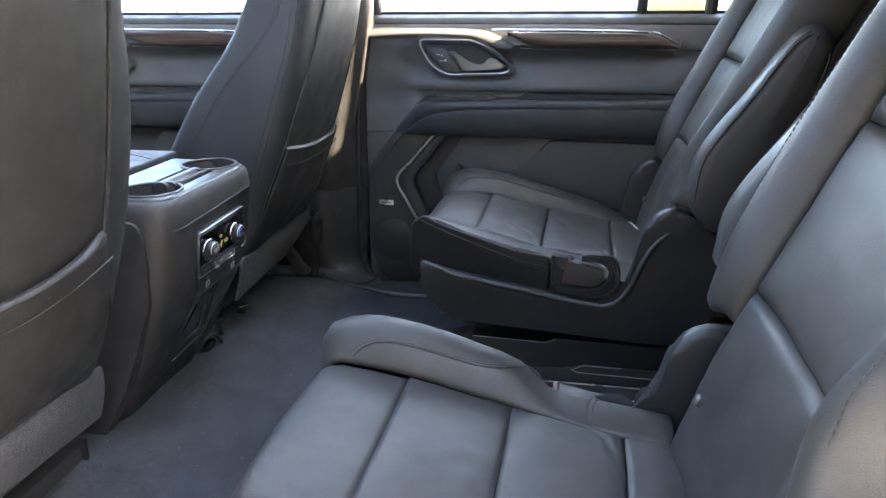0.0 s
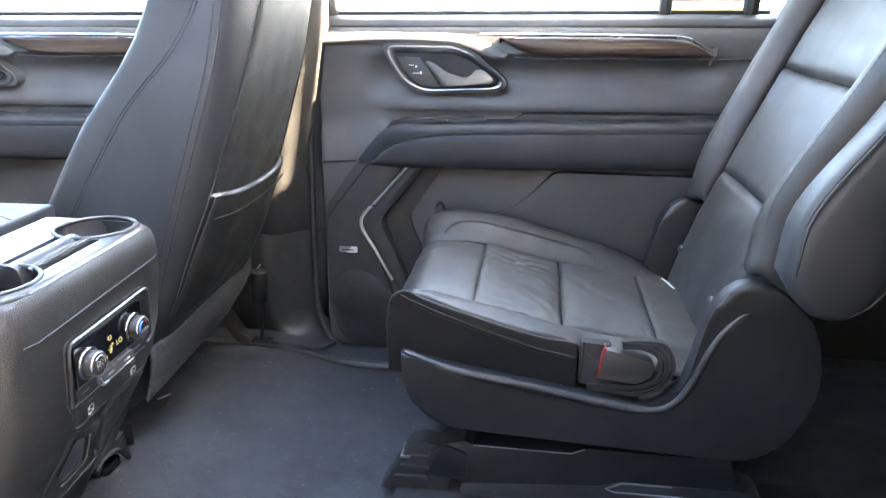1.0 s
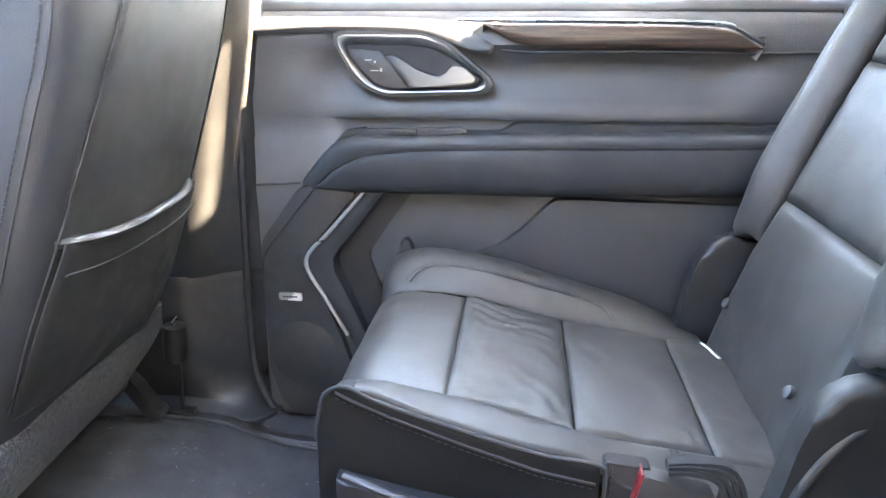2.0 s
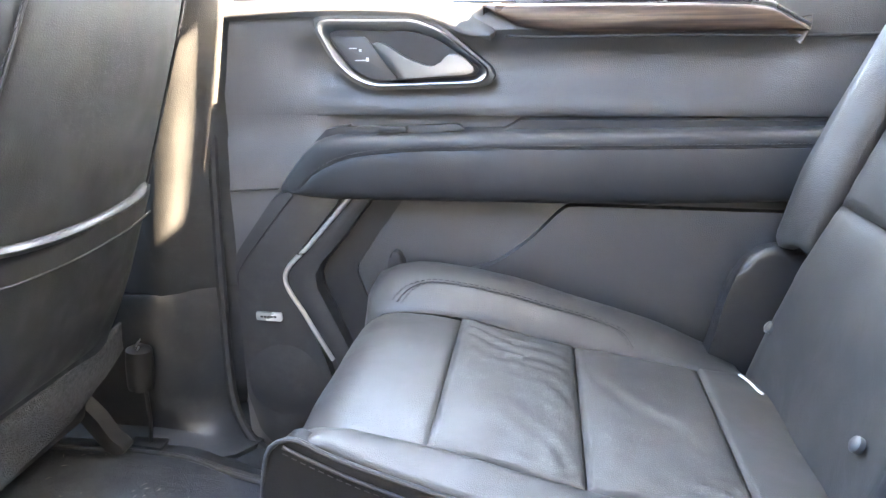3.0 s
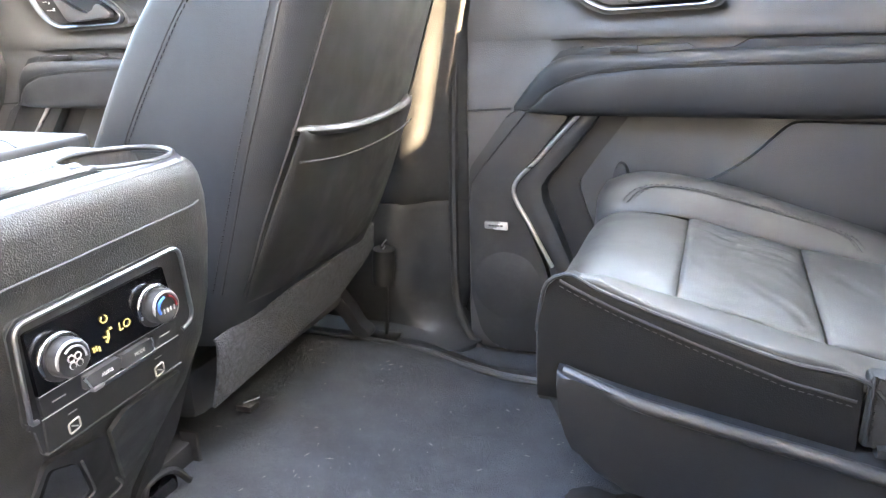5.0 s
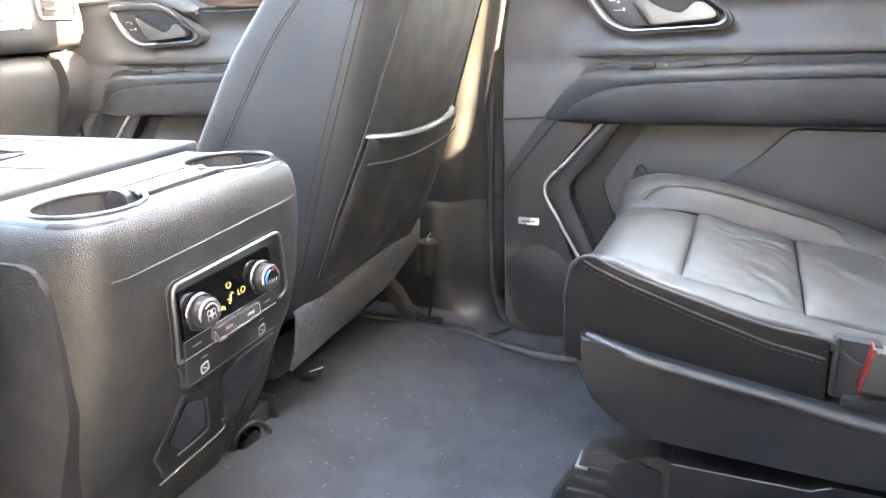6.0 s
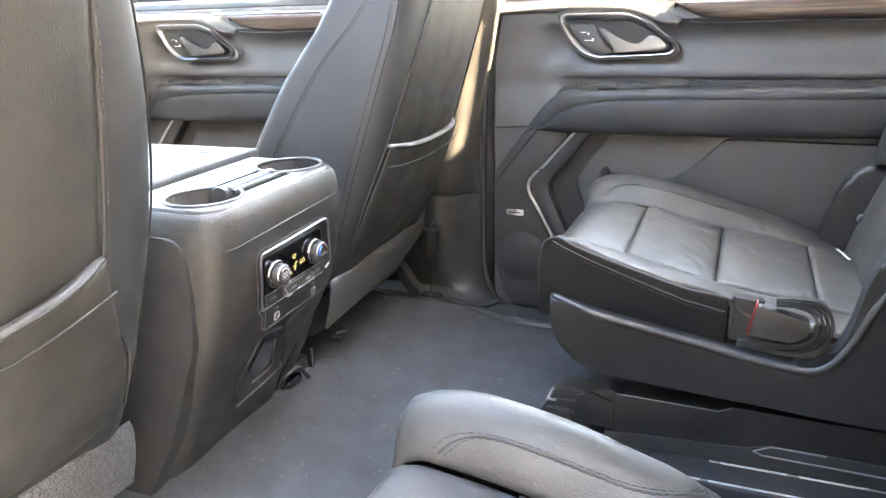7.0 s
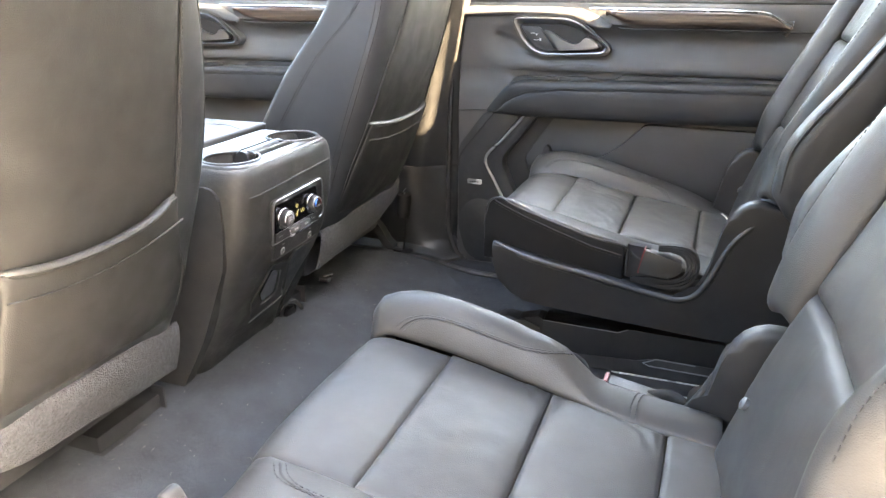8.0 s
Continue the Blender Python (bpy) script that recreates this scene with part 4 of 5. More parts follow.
        # side panel in the leather that carries its shade as colour
        part("side_facing", pad(rows, (0, s * sd, 0), 30, 10, 0.001, 0.0008, 0.003, 0.02, 0.001, 5.0), FACING_SHADED, root)
        edge_line = [P(*(lambda c: (c[0], sd * (0.2068 + wider), c[1] - (0.0025 if crisp else 0.0075)))(cc(t))) for t in [0.12 + 0.86 * i / 20 for i in range(21)]]
        part("piping", tube(edge_line, 0.0022, 60), LEATHER_SMOOTH, root)
        under = [(x, float(np.interp(x, [p[0] for p in crest[4:]], [p[1] for p in crest[4:]])) - 0.010 - 0.045 * max(0, x)) for x in [0.012 + (0.252 if sd < 0 else 0.40) * i / 14 for i in range(15)]]
        part("facing_seam", tube([P(x, sd * (0.2100 + wider), z) for x, z in under], 0.0016, 50), RUBBER, root)
        part("stitching", stitches([P(x, sd * (0.2110 + wider), z - 0.005) for x, z in under], 0.0005), RUBBER, root)
        surf = skin(bolster_rows)
        uv = [(0.235, 0.10), (0.265, 0.26), (0.31, 0.36), (0.38, 0.39), (0.48, 0.39), (0.58, 0.39), (0.68, 0.38), (0.735, 0.30), (0.755, 0.12)]
        if s < 0 and sd < 0:        # here the seam runs out at the bolster's rear end
            uv = uv[:5] + [(0.55, 0.42), (0.60, 0.50), (0.635, 0.62), (0.655, 0.80)]
        for dv, r in () if crisp else ((-0.022, 0), (0.0, 1), (0.022, 0)):
            line = []
            for k, (u, v) in enumerate(uv):
                du = -dv * 0.35 if k < 2 else (dv * 0.35 if k > 6 else 0)
                p = surf(u + du, v + dv)
                line.append((p[0], p[1] - s * sd * 0.0006, p[2] + 0.0024 + 0.0010 * (r == 0)))
            part("bolster_seam" if r else "stitching", tube(line, 0.0009 if s > 0 else 0.0014, 50) if r else stitches(line, 0.0008), RUBBER if r else THREAD, root)
        if sd < 0:
            for du in (0.0, 0.012):
                line = [tuple(np.array(surf(0.80 + du + 0.03 * v, v)) + (0, 0, 0.0026)) for v in (0.05, 0.2, 0.4, 0.6, 0.8, 0.95)]
                part("stitching", stitches(line, 0.0008), THREAD, root)
    # plastic shell: two cheeks and a pan
    shell_line = [(0.014, 0.228), (0.08, 0.212), (0.143, 0.200), (0.226, 0.186), (0.307, 0.171), (0.372, 0.163), (0.396, 0.176), (0.416, 0.210), (0.427, 0.255), (0.436, 0.300), (0.456, 0.342), (0.490, 0.358), (0.530, 0.342), (0.572, 0.300),
                  (0.590, 0.240), (0.586, 0.180), (0.553, 0.115), (0.52, 0.090), (0.30, 0.098), (0.223, 0.103), (0.112, 0.111), (0.062, 0.120), (0.038, 0.140), (0.021, 0.175)]
    if s < 0:
        shell_line = [(x + 0.010 * (z > 0.2), z - 0.20 * max(0, z - 0.19) * (x > 0.40)) for x, z in shell_line]
    for sd in (1, -1):
        w0, w1 = sorted((yc + s * sd * 0.205, yc + s * sd * 0.236))
        line = smooth_outline(shell_line, 96)
        part("side_shield", prism(line, "y", w0, w1, 0.013, 5), SHIELD, root, "moulded black plastic side shield")
        if s < 0 and sd > 0:
            continue
        ridge = [(0.019, 0.223), (0.08, 0.208), (0.143, 0.196), (0.226, 0.182), (0.307, 0.167), (0.374, 0.160), (0.402, 0.172), (0.426, 0.210), (0.443, 0.255), (0.466, 0.295), (0.498, 0.320), (0.548, 0.305)]
        sink = [0.012, 0.001, 0, 0, 0, 0, 0, 0, 0, 0.001, 0.005, 0.014]
        part("shield_rim", tube([P(x, sd * (0.2325 - k), z - (0.20 if s < 0 else 0) * max(0, z - 0.19) * (x > 0.40)) for (x, z), k in zip(ridge, sink)], 0.0070, 90, 12), PLASTIC, root)
    part("cushion_pan", prism([(0.0, 0.19), (0.44, 0.15), (0.56, 0.12), (0.53, 0.092), (0.08, 0.112), (0.03, 0.13)], "y", *sorted((yc - 0.21, yc + 0.21)), 0.004), PLASTIC, root)
    part("release_lever", prism(smooth_outline([(-0.004, 0.285), (-0.002, 0.308), (0.004, 0.320), (0.012, 0.318), (0.018, 0.306), (0.016, 0.285)], 20), "y", *sorted((yc + s * 0.262, yc + s * 0.282)), 0.004), DARK, root)
    # rails and riser
    for sd in (1, -1):
        def span(a, b):
            return sorted((yc + s * sd * a, yc + s * sd * b))
        riser = rounded([(0.117, 0.064), (0.268, 0.060), (0.288, 0.070), (0.50, 0.066), (0.52, 0.0), (0.117, -0.004)], 0.004)
        y0, y1 = span(0.165, 0.204)
        part("riser", prism(riser, "y", y0, y1, 0.003), SHIELD, root)
        ye = yc + s * sd * 0.2045
        # thin grey bead standing in for the highlight on the riser's top edge
        part("riser_edge_glint", tube([(0.119, ye, 0.0635), (0.20, ye, 0.0615), (0.268, ye, 0.0600), (0.288, ye, 0.0695)], 0.0011), EDGE_GREY, root)
        part("riser_cap", prism(rounded([(0.046, 0.030), (0.056, 0.050), (0.078, 0.057), (0.110, 0.046), (0.110, -0.002), (0.040, 0.004)], 0.003), "y", y0, y1, 0.003), SHIELD, root)
        part("riser_strap", prism(rounded([(0.066, 0.058), (0.105, 0.068), (0.117, 0.064), (0.117, -0.008), (0.107, -0.008), (0.109, 0.048), (0.074, 0.060)], 0.002), "y", y0 + 0.002, y1 - 0.001, 0.001), MATT, root)
        part("latch_pin", join(*[box((0.004, y0 + 0.002, z0), (0.045, y1 + 0.001, z0 + 0.004), 0.001) for z0 in (0.012, 0.030)]), STEEL, root)
        yl = yc + s * sd * 0.2075
        part("rail_lip", tube([(0.420, yl, 0.015), (0.346, yl, 0.016), (0.322, yl, 0.004), (0.335, yl, -0.001), (0.53, yl, -0.004)], 0.0014), EDGE_GREY, root)
        y0, y1 = span(0.150, 0.2065)
        part("rail_cover", prism(rounded([(0.31, 0.006), (0.345, 0.016), (0.53, 0.014), (0.555, 0.0), (0.54, -0.022), (0.10, -0.026), (0.10, -0.006)], 0.006), "y", y0, y1, 0.004), PLASTIC, root)
        y0, y1 = span(0.12, 0.27)
        part("floor_rail", box((-0.005, y0, -0.048), (0.66, y1, -0.026), 0.004), DARK, root)
        for w0, x0 in ((0.2100, 0.262), (0.262, 0.22)):
            part("rail_edge", box((x0, span(w0, w0 + 0.0011)[0], -0.027), (0.60, span(w0, w0 + 0.0011)[1], -0.0230), 0.0005), BADGE, root)
        y0, y1 = span(0.16, 0.20)
        part("latch_block", join(prism([(-0.030, -0.030), (0.018, 0.052), (0.040, 0.060), (0.075, 0.052), (0.080, -0.030)], "y", y0, y1, 0.004), box((0.004, y0 - 0.006, 0.012), (0.05, y1 + 0.006, 0.020), 0.002),
                                 box((-0.006, y0 - 0.005, -0.008), (0.045, y1 + 0.005, 0.0), 0.002), box((0.020, y0 - 0.004, 0.030), (0.052, y1 + 0.004, 0.037), 0.002)), DARK, root)
    # backrest: F runs up the front face, f is forward
    ang = radians(26.4)
    U, Fd = (math.sin(ang), math.cos(ang)), (-math.cos(ang), math.sin(ang))

    def B(h, w, f):
        return P(0.455 + U[0] * h + Fd[0] * f, w, 0.286 + U[1] * h + Fd[1] * f)
    fwd = (-1, 0, 0.4)
    def wi(h):
        return float(np.interp(h, [-0.1, 0.157, 0.355, 0.62], [0.166, 0.153, 0.183, 0.195]))
    split = 0.157 if s > 0 else 0.140

    def tuck(h):
        """The lower back curves away towards the crease of the seat."""
        return 0.036 * max(0, (0.157 - h) / 0.257) ** 1.6
    for nm, h0, h1, pf in (("lower_back", -0.10, split - 0.001, 0.006), ("back_insert", split, 0.354, 0.009), ("upper_back", 0.355, 0.62, 0.009)):
        n = 5
        hs = [h0 + (h1 - h0) * i / n for i in range(n + 1)]
        rows = [[B(h, k * wi(h) + (0.020 if s < 0 and k < 0 else 0), -0.012 * (abs(k) < 0.7) - tuck(h)) for h in hs] for k in (-1, -0.55, 0, 0.55, 1)]
        part(nm, pad(rows, fwd, 30, 32, pf, 0.008, 0.013, 0.05, 0.0018, h0 * 9 + s, 0.0018), LEATHER, root)
    for sd, nm in ((1, "outer_back_bolster"), (-1, "inner_back_bolster")):
        rows = []
        for w, f in ((0.0, -0.006), (0.013, 0.018), (0.032, 0.034), (0.050, 0.034), (0.064, 0.016), (0.070, -0.02), (0.068, -0.07)):
            r = []
            for i in range(9):
                h = 0.092 + 0.528 * i / 8
                fade = min(1, max(0.0, i / 1.2)) * 0.7 + 0.3
                widen = (0.070 + 0.020 * (s < 0 and sd < 0)) / 0.070
                r.append(B(h - 0.012 * (i == 0) * (0.02 < w < 0.06), sd * (wi(h) - 0.020 * (s < 0 and sd < 0) + w * widen * (1 if i else 1.1)), f * fade if f > 0 else f))
            rows.append(r)
        part(nm, pad(rows, fwd, 30, 20, 0.002, 0.006, 0.011, 0.02, 0.001, sd + s), LEATHER, root)
        for d in (0.0, 0.006):
            line = [B(0.15 + 0.46 * i / 12, sd * (wi(0.15 + 0.46 * i / 12) + 0.041 + d + 0.014 * math.exp(-i * 1.2)), 0.0362 - 0.010 * math.exp(-i * 1.5)) for i in range(13)]
            part("stitching", stitches(line, 0.0007), RUBBER, root)
    back = []
    for h, t0, t1, wd in ((-0.14, -0.05, -0.09, 0.19), (-0.06, -0.04, -0.12, 0.205), (0.2, -0.04, -0.13, 0.222), (0.5, -0.04, -0.12, 0.225), (0.62, -0.03, -0.10, 0.21), (0.64, -0.04, -0.09, 0.19)):
        back.append([B(h, wd * math.copysign(abs(math.cos(a)) ** 0.5, math.cos(a)), (t0 + t1) / 2 + (t0 - t1) / 2 * math.copysign(abs(math.sin(a)) ** 0.5, math.sin(a))) for a in (2 * math.pi * q / 28 for q in range(28))])
    part("back_shell", loft(back), VINYL, root)
    for w in (-0.105, 0.145):
        b = B(0.0, w, 0.002 - tuck(0.0))
        part("button", turned([(0.0075, -0.004), (0.0075, 0.001), (0.005, 0.003), (0.001, 0.0035)], b, (Fd[0], 0, Fd[1]), 18), BUTTON, root)
    part("loop_tag", tube([P(0.438, 0.132, 0.224), P(0.4455, 0.120, 0.2215), P(0.451, 0.106, 0.219), P(0.455, 0.096, 0.2185)], 0.0023, 14, 8, 0.5), TAG, root, "small white tag at the seat crease")
    # folded up inner armrest
    arm = [(0.500, 0.392), (0.512, 0.470), (0.583, 0.579), (0.638, 0.664), (0.668, 0.684), (0.695, 0.655), (0.690, 0.610), (0.655, 0.501), (0.614, 0.372), (0.578, 0.338), (0.535, 0.345)]
    line = smooth_outline(arm, 40)
    y0, y1 = sorted((yc - s * 0.242, yc - s * 0.318))
    part("armrest", pillow(line, y0, y1, 0.024), LEATHER_SMOOTH, root, "folded up padded armrest")
    cx, cz = sum(a for a, _ in line) / len(line), sum(b for _, b in line) / len(line)
    for shrink, w, m, rr in ((0.955, 0.308, RUBBER, 0.0015), (0.93, 0.312, LEATHER_SMOOTH, 0.0022)):
        part("armrest_piping", tube([P(cx + (a - cx) * shrink * 0.97, -w, cz + (b - cz) * shrink) for a, b in line], rr, closed=True), m, root)
    return root, P


def buckle_set(s, yc, near):
    """Buckle in its stitched sleeve beside the cushion, with its strap looped behind it."""
    def P(x, w, z):
        return (x, yc - s * w, z)
    root = thing("seat_belt_buckle", P(0.33, 0.235, 0.2), "seat belt buckle with red button in a dark sleeve", "seat belt", "second row buckles")
    if not near:
        y0, y1 = sorted((yc - s * 0.188, yc - s * 0.207))
        part("sleeve", prism(rounded([(0.272, 0.248), (0.316, 0.244), (0.312, 0.178), (0.270, 0.183)], 0.004), "y", y0, y1, 0.004), WEBBING, root, "stitched black sleeve")
        y0, y1 = sorted((yc - s * 0.198, yc - s * 0.220))
        part("buckle_body", prism(rounded([(0.307, 0.244), (0.297, 0.198), (0.352, 0.192), (0.374, 0.206), (0.374, 0.226)], 0.005), "y", y0, y1, 0.004), BUCKLE, root)
        part("release_button", prism(rounded([(0.3045, 0.2455), (0.3078, 0.2450), (0.2985, 0.1965), (0.2950, 0.1975)], 0.0015), "y", y0 + 0.001, y1 - 0.001, 0.0015), RED, root, "red release button")
        for k in range(4):
            o = 0.0062 * k
            line = [(0.330, 0.2455 + 0.3 * o), (0.352, 0.246 + 0.4 * o), (0.376 + 0.7 * o, 0.238 + 0.6 * o), (0.385 + o, 0.217), (0.376 + 0.7 * o, 0.198 - 0.7 * o), (0.350, 0.187 - 0.9 * o), (0.315, 0.186 - 0.7 * o), (0.284, 0.183 - 0.4 * o)]
            c = curve(line)
            y0, y1 = sorted((yc - s * (0.196 + 0.001 * k), yc - s * (0.2165 - 0.0015 * k)))
            loops = []
            for q in range(31):
                t = q / 30
                p, d = np.array(c(t)), np.array(c(min(1, t + 0.01))) - np.array(c(max(0, t - 0.01)))
                n = np.array((-d[1], d[0])) / max(1e-9, np.hypot(*d)) * 0.0022
                wob = 0.0012 * math.sin(9 * t + 2 * k)
                loops.append([(p[0] + n[0], y0 + wob, p[1] + n[1]), (p[0] + n[0], y1 + wob, p[1] + n[1]), (p[0] - n[0], y1 + wob, p[1] - n[1]), (p[0] - n[0], y0 + wob, p[1] - n[1])])
            part("strap", loft(loops), WEBBING, root)
        part("sleeve_hem", tube([P(0.2755, 0.2085, 0.250), P(0.2745, 0.2085, 0.184)], 0.0016), WEBBING, root)
        part("sleeve_stitching", stitches([P(0.2790, 0.2078, 0.246), P(0.2780, 0.2078, 0.186)], 0.0008), THREAD, root)
    else:
        y0, y1 = sorted((yc - s * 0.250, yc - s * 0.275))
        part("buckle_body", prism(rounded([(0.302, 0.192), (0.302, 0.170), (0.365, 0.160), (0.378, 0.178)], 0.006), "y", y0, y1, 0.005), PLASTIC, root)
        part("release_button", prism(rounded([(0.297, 0.194), (0.303, 0.194), (0.303, 0.170), (0.297, 0.171)], 0.001), "y", y0 + 0.001, y1 - 0.001, 0.001), RED, root, "red release button")
        part("strap", tube([P(0.36, 0.262, 0.172), P(0.39, 0.262, 0.178), P(0.41, 0.255, 0.165), P(0.40, 0.250, 0.14)], 0.012, 14, 8, 0.5), WEBBING, root)


# ---- front seats, seen from behind ----
def front_seat(s, yc, label):
    def P(x, w, z):
        return (x, yc + s * w, z)
    root = thing("front_seat", P(-0.45, 0, 0.0), label, "car seat", "front seats")

    def xr(z):
        return float(np.interp(z, [0.17, 0.21, 0.30, 0.43, 0.55, 0.64, 0.80, 0.95], [-0.385, -0.368, -0.326, -0.284, -0.253, -0.232, -0.200, -0.180]))

    def xf(z):
        return float(np.interp(z, [0.17, 0.30, 0.426, 0.53, 0.642, 0.80, 0.95], [-0.66, -0.605, -0.532, -0.472, -0.386, -0.31, -0.27]))

    def hw(z):
        return float(np.interp(z, [0.17, 0.21, 0.43, 0.64, 0.80, 0.95], [0.190, 0.198, 0.202, 0.200, 0.200, 0.17]))

    def taper(z):
        k = float(np.interp(z, [0.25, 0.39, 0.47, 0.54, 0.58, 0.634, 0.70, 0.90], [1.0, 0.955, 0.935, 0.90, 0.875, 0.835, 0.80, 0.78]))
        return k if s > 0 else k + float(np.interp(z, [0.22, 0.38, 0.47, 0.58, 0.64, 0.73, 0.90], [0.02, 0.080, 0.085, 0.060, 0.020, -0.075, -0.11]))

    def flare(w, z):
        if w < 0:
            return w * taper(z)
        return w + (max(0.0, w) / 0.2) * float(np.interp(z, [0.40, 0.64, 0.9], [0.0, 0.048, 0.04]))
    def kb(z):
        return float(np.interp(z, [0.20, 0.35, 0.64, 0.9], [0.010, 0.026, 0.008, 0.008]))
    loops = []
    for z in [0.17, 0.175, 0.19] + [0.22 + 0.04 * i for i in range(17)] + [0.90, 0.935, 0.945]:
        a, b, h = xr(z), xf(z), hw(z) - (0.02 if z in (0.17, 0.945) else 0)
        loop = []
        for q in range(48):
            t = 2 * math.pi * q / 48
            c, n = math.cos(t), math.sin(t)
            if c > 1e-6:
                xx = (a + b) / 2 + (a - b) / 2 * c**0.18
                ww = h * math.copysign(abs(n) ** 0.30, n)
            else:
                f, half, r = 2 * math.acos(min(1, abs(n))) / math.pi, (a - b) / 2, 0.016
                if f < 0.5:
                    xx, ww = -(half - r) * f / 0.5, h
                elif f < 0.8:
                    k = (f - 0.5) / 0.3 * math.pi / 2
                    xx, ww = -(half - r) - r * math.sin(k), h - r + r * math.cos(k)
                else:
                    xx, ww = -half, (h - r) * (1 - (f - 0.8) / 0.2)
                xx, ww = xx + (a + b) / 2, math.copysign(ww, n)
            bow = -kb(z) * (ww / h) ** 8 if c > 0 else 0
            loop.append(P(xx + bow, flare(ww, z), z))
        loops.append(loop)
    part("backrest", loft(loops), LEATHER_SMOOTH, root, "black leather backrest")
    back = (1, 0, 0)

    def R(w, z, lift=0.0):
        h = hw(z)
        n = min(0.97, (abs(w) / h) ** (1 / 0.30))
        a, b = xr(z), xf(z)
        return P((a + b) / 2 + (a - b) / 2 * math.sqrt(1 - n * n) ** 0.18 - kb(z) * (w / h) ** 8 + lift, flare(w, z), z)
    # upper rear panel above the pocket, and the pocket itself, from the inner seam to the outer edge
    seam_z = [0.22, 0.31, 0.384, 0.431, 0.512, 0.579, 0.634, 0.69, 0.80, 0.9]
    inner_w = [-0.170, -0.168, -0.156, -0.148, -0.129, -0.106, -0.084, -0.066, -0.050, -0.045] if s > 0 else [-0.172, -0.158, -0.116, -0.107, -0.105, -0.100, -0.097, -0.095, -0.090, -0.085]
    outer_w = [0.158, 0.159, 0.160, 0.161, 0.162, 0.163, 0.164, 0.165, 0.163, 0.150]

    def across(z, n, pull=0.0):
        a, b = float(np.interp(z, seam_z, inner_w)) / taper(z) - pull, float(np.interp(z, seam_z, outer_w)) + pull
        return [a + (b - a) * k / (n - 1) for k in range(n)]

    def rise(k):
        """The pocket's mouth sags in the middle; k runs from the inner to the outer end."""
        return -0.012 * math.sin(math.pi * k) + (0.014 * (1 - k) ** 3 if s < 0 else 0.0)
    zs = (0.40, 0.47, 0.55, 0.64, 0.75, 0.88)
    rows = [[R(across(z, 5)[k], z, 0.002) for z in zs] for k in range(5)]
    part("rear_panel", pad(rows, back, 20, 18, 0.004, 0.003, 0.006, 0.012, 0.001, 2.0 + s), SEATBACK, root, "grained vinyl rear panel")
    rows = [[R(across(z, 6)[k], z + (rise(k / 5) if z > 0.4 else 0), l) for z, l in ((0.222, 0.002), (0.28, 0.006), (0.35, 0.010), (0.405, 0.012), (0.428, 0.012))] for k in range(6)]
    part("map_pocket", pad(rows, back, 20, 20, 0.005, 0.004, 0.008, 0.006, 0.0012, 4.0 + s), SEATBACK, root, "slack vinyl map pocket")
    lifts = (-0.004, 0.008, 0.0145, 0.0155, 0.016, 0.0155, 0.0145, 0.009, -0.006)
    part("pocket_welt", tube([R(w, 0.430 + rise(k / 8), l) for k, (w, l) in enumerate(zip(across(0.43, 9, 0.004), lifts))], 0.0068, 40, 10, 0.8), SEATBACK, root, "rolled welt on the pocket")
    part("pocket_hem", tube([R(w, 0.396 + rise(k / 6), 0.0172) for k, w in enumerate(across(0.40, 7))], 0.0014, 24), RUBBER, root)
    for side in (0, -1):
        put = -0.004 if side == 0 else 0.004
        part("seam", tube([R(across(z, 2)[side] + put, z, 0.0016) for z in (0.24, 0.28, 0.32, 0.36, 0.40, 0.43, 0.48, 0.54, 0.6, 0.66, 0.74, 0.85)], 0.0018, 60), RUBBER, root)
        part("stitching", stitches([R(across(z, 2)[side] + 2.2 * put, z, 0.0016) for z in (0.46, 0.52, 0.58, 0.64, 0.72, 0.85)], 0.0008), RUBBER, root)
    # stitched seams down the inner and outer sides: a felled double seam near the front, one along the rear corner
    for sd in (1, -1):
        def side_at(x, z, lift=0.0012):
            return P(x, flare(sd * (hw(z) + lift), z), z)
        mid = [(0.27, -0.575), (0.34, -0.532), (0.427, -0.481), (0.471, -0.454), (0.514, -0.427), (0.559, -0.397), (0.60, -0.362), (0.637, -0.327), (0.70, -0.285), (0.78, -0.255), (0.86, -0.240)]
        part("side_groove", tube([side_at(x, z, -0.0002) for z, x in mid], 0.0012, 60), RUBBER, root)
        part("stitching", stitches([side_at(x + 0.006, z, 0.0006) for z, x in mid], 0.0010), RUBBER, root)
        edge = [(z, xr(z) - kb(z) - 0.012) for z in (0.25, 0.32, 0.393, 0.474, 0.545, 0.635, 0.75, 0.86)]
        part("corner_seam", tube([side_at(x, z, -0.0008) for z, x in edge], 0.0013, 60), RUBBER, root)
        part("stitching", stitches([side_at(x - 0.011, z, 0.0006) for z, x in edge], 0.0011), RUBBER, root)
    # felt flap below
    rows = [[P(xr(0.215) - 0.016 * (w / 0.2) ** 2 + d0 - (0.008 if w < -0.2 else 0), w, 0.213 - 0.002 * abs(w) - (0.018 if w < -0.2 else 0.004 if w < -0.1 else 0)), P(-0.372 + d0 - 0.014 * (w / 0.2) ** 2, w, 0.185), P(-0.390 + d0, w, 0.150 + max(0, w - 0.12) * 0.2), P(-0.404 + d0, w, 0.101 + 0.075 * (w + 0.203) + max(0, w - 0.15) * 0.5 + 0.006 * noise.noise(Vector((w * 9, s, 0))))]
            for w, d0 in ((-0.203, 0.0), (-0.12, 0.003), (0, 0.006), (0.12, 0.003), (0.226, 0.0))]
    part("felt_flap", pad(rows, back, 16, 30, 0.003, 0.002, 0.006, 0.006, 0.002, 7.0), FELT, root, "grey felt flap under the backrest")
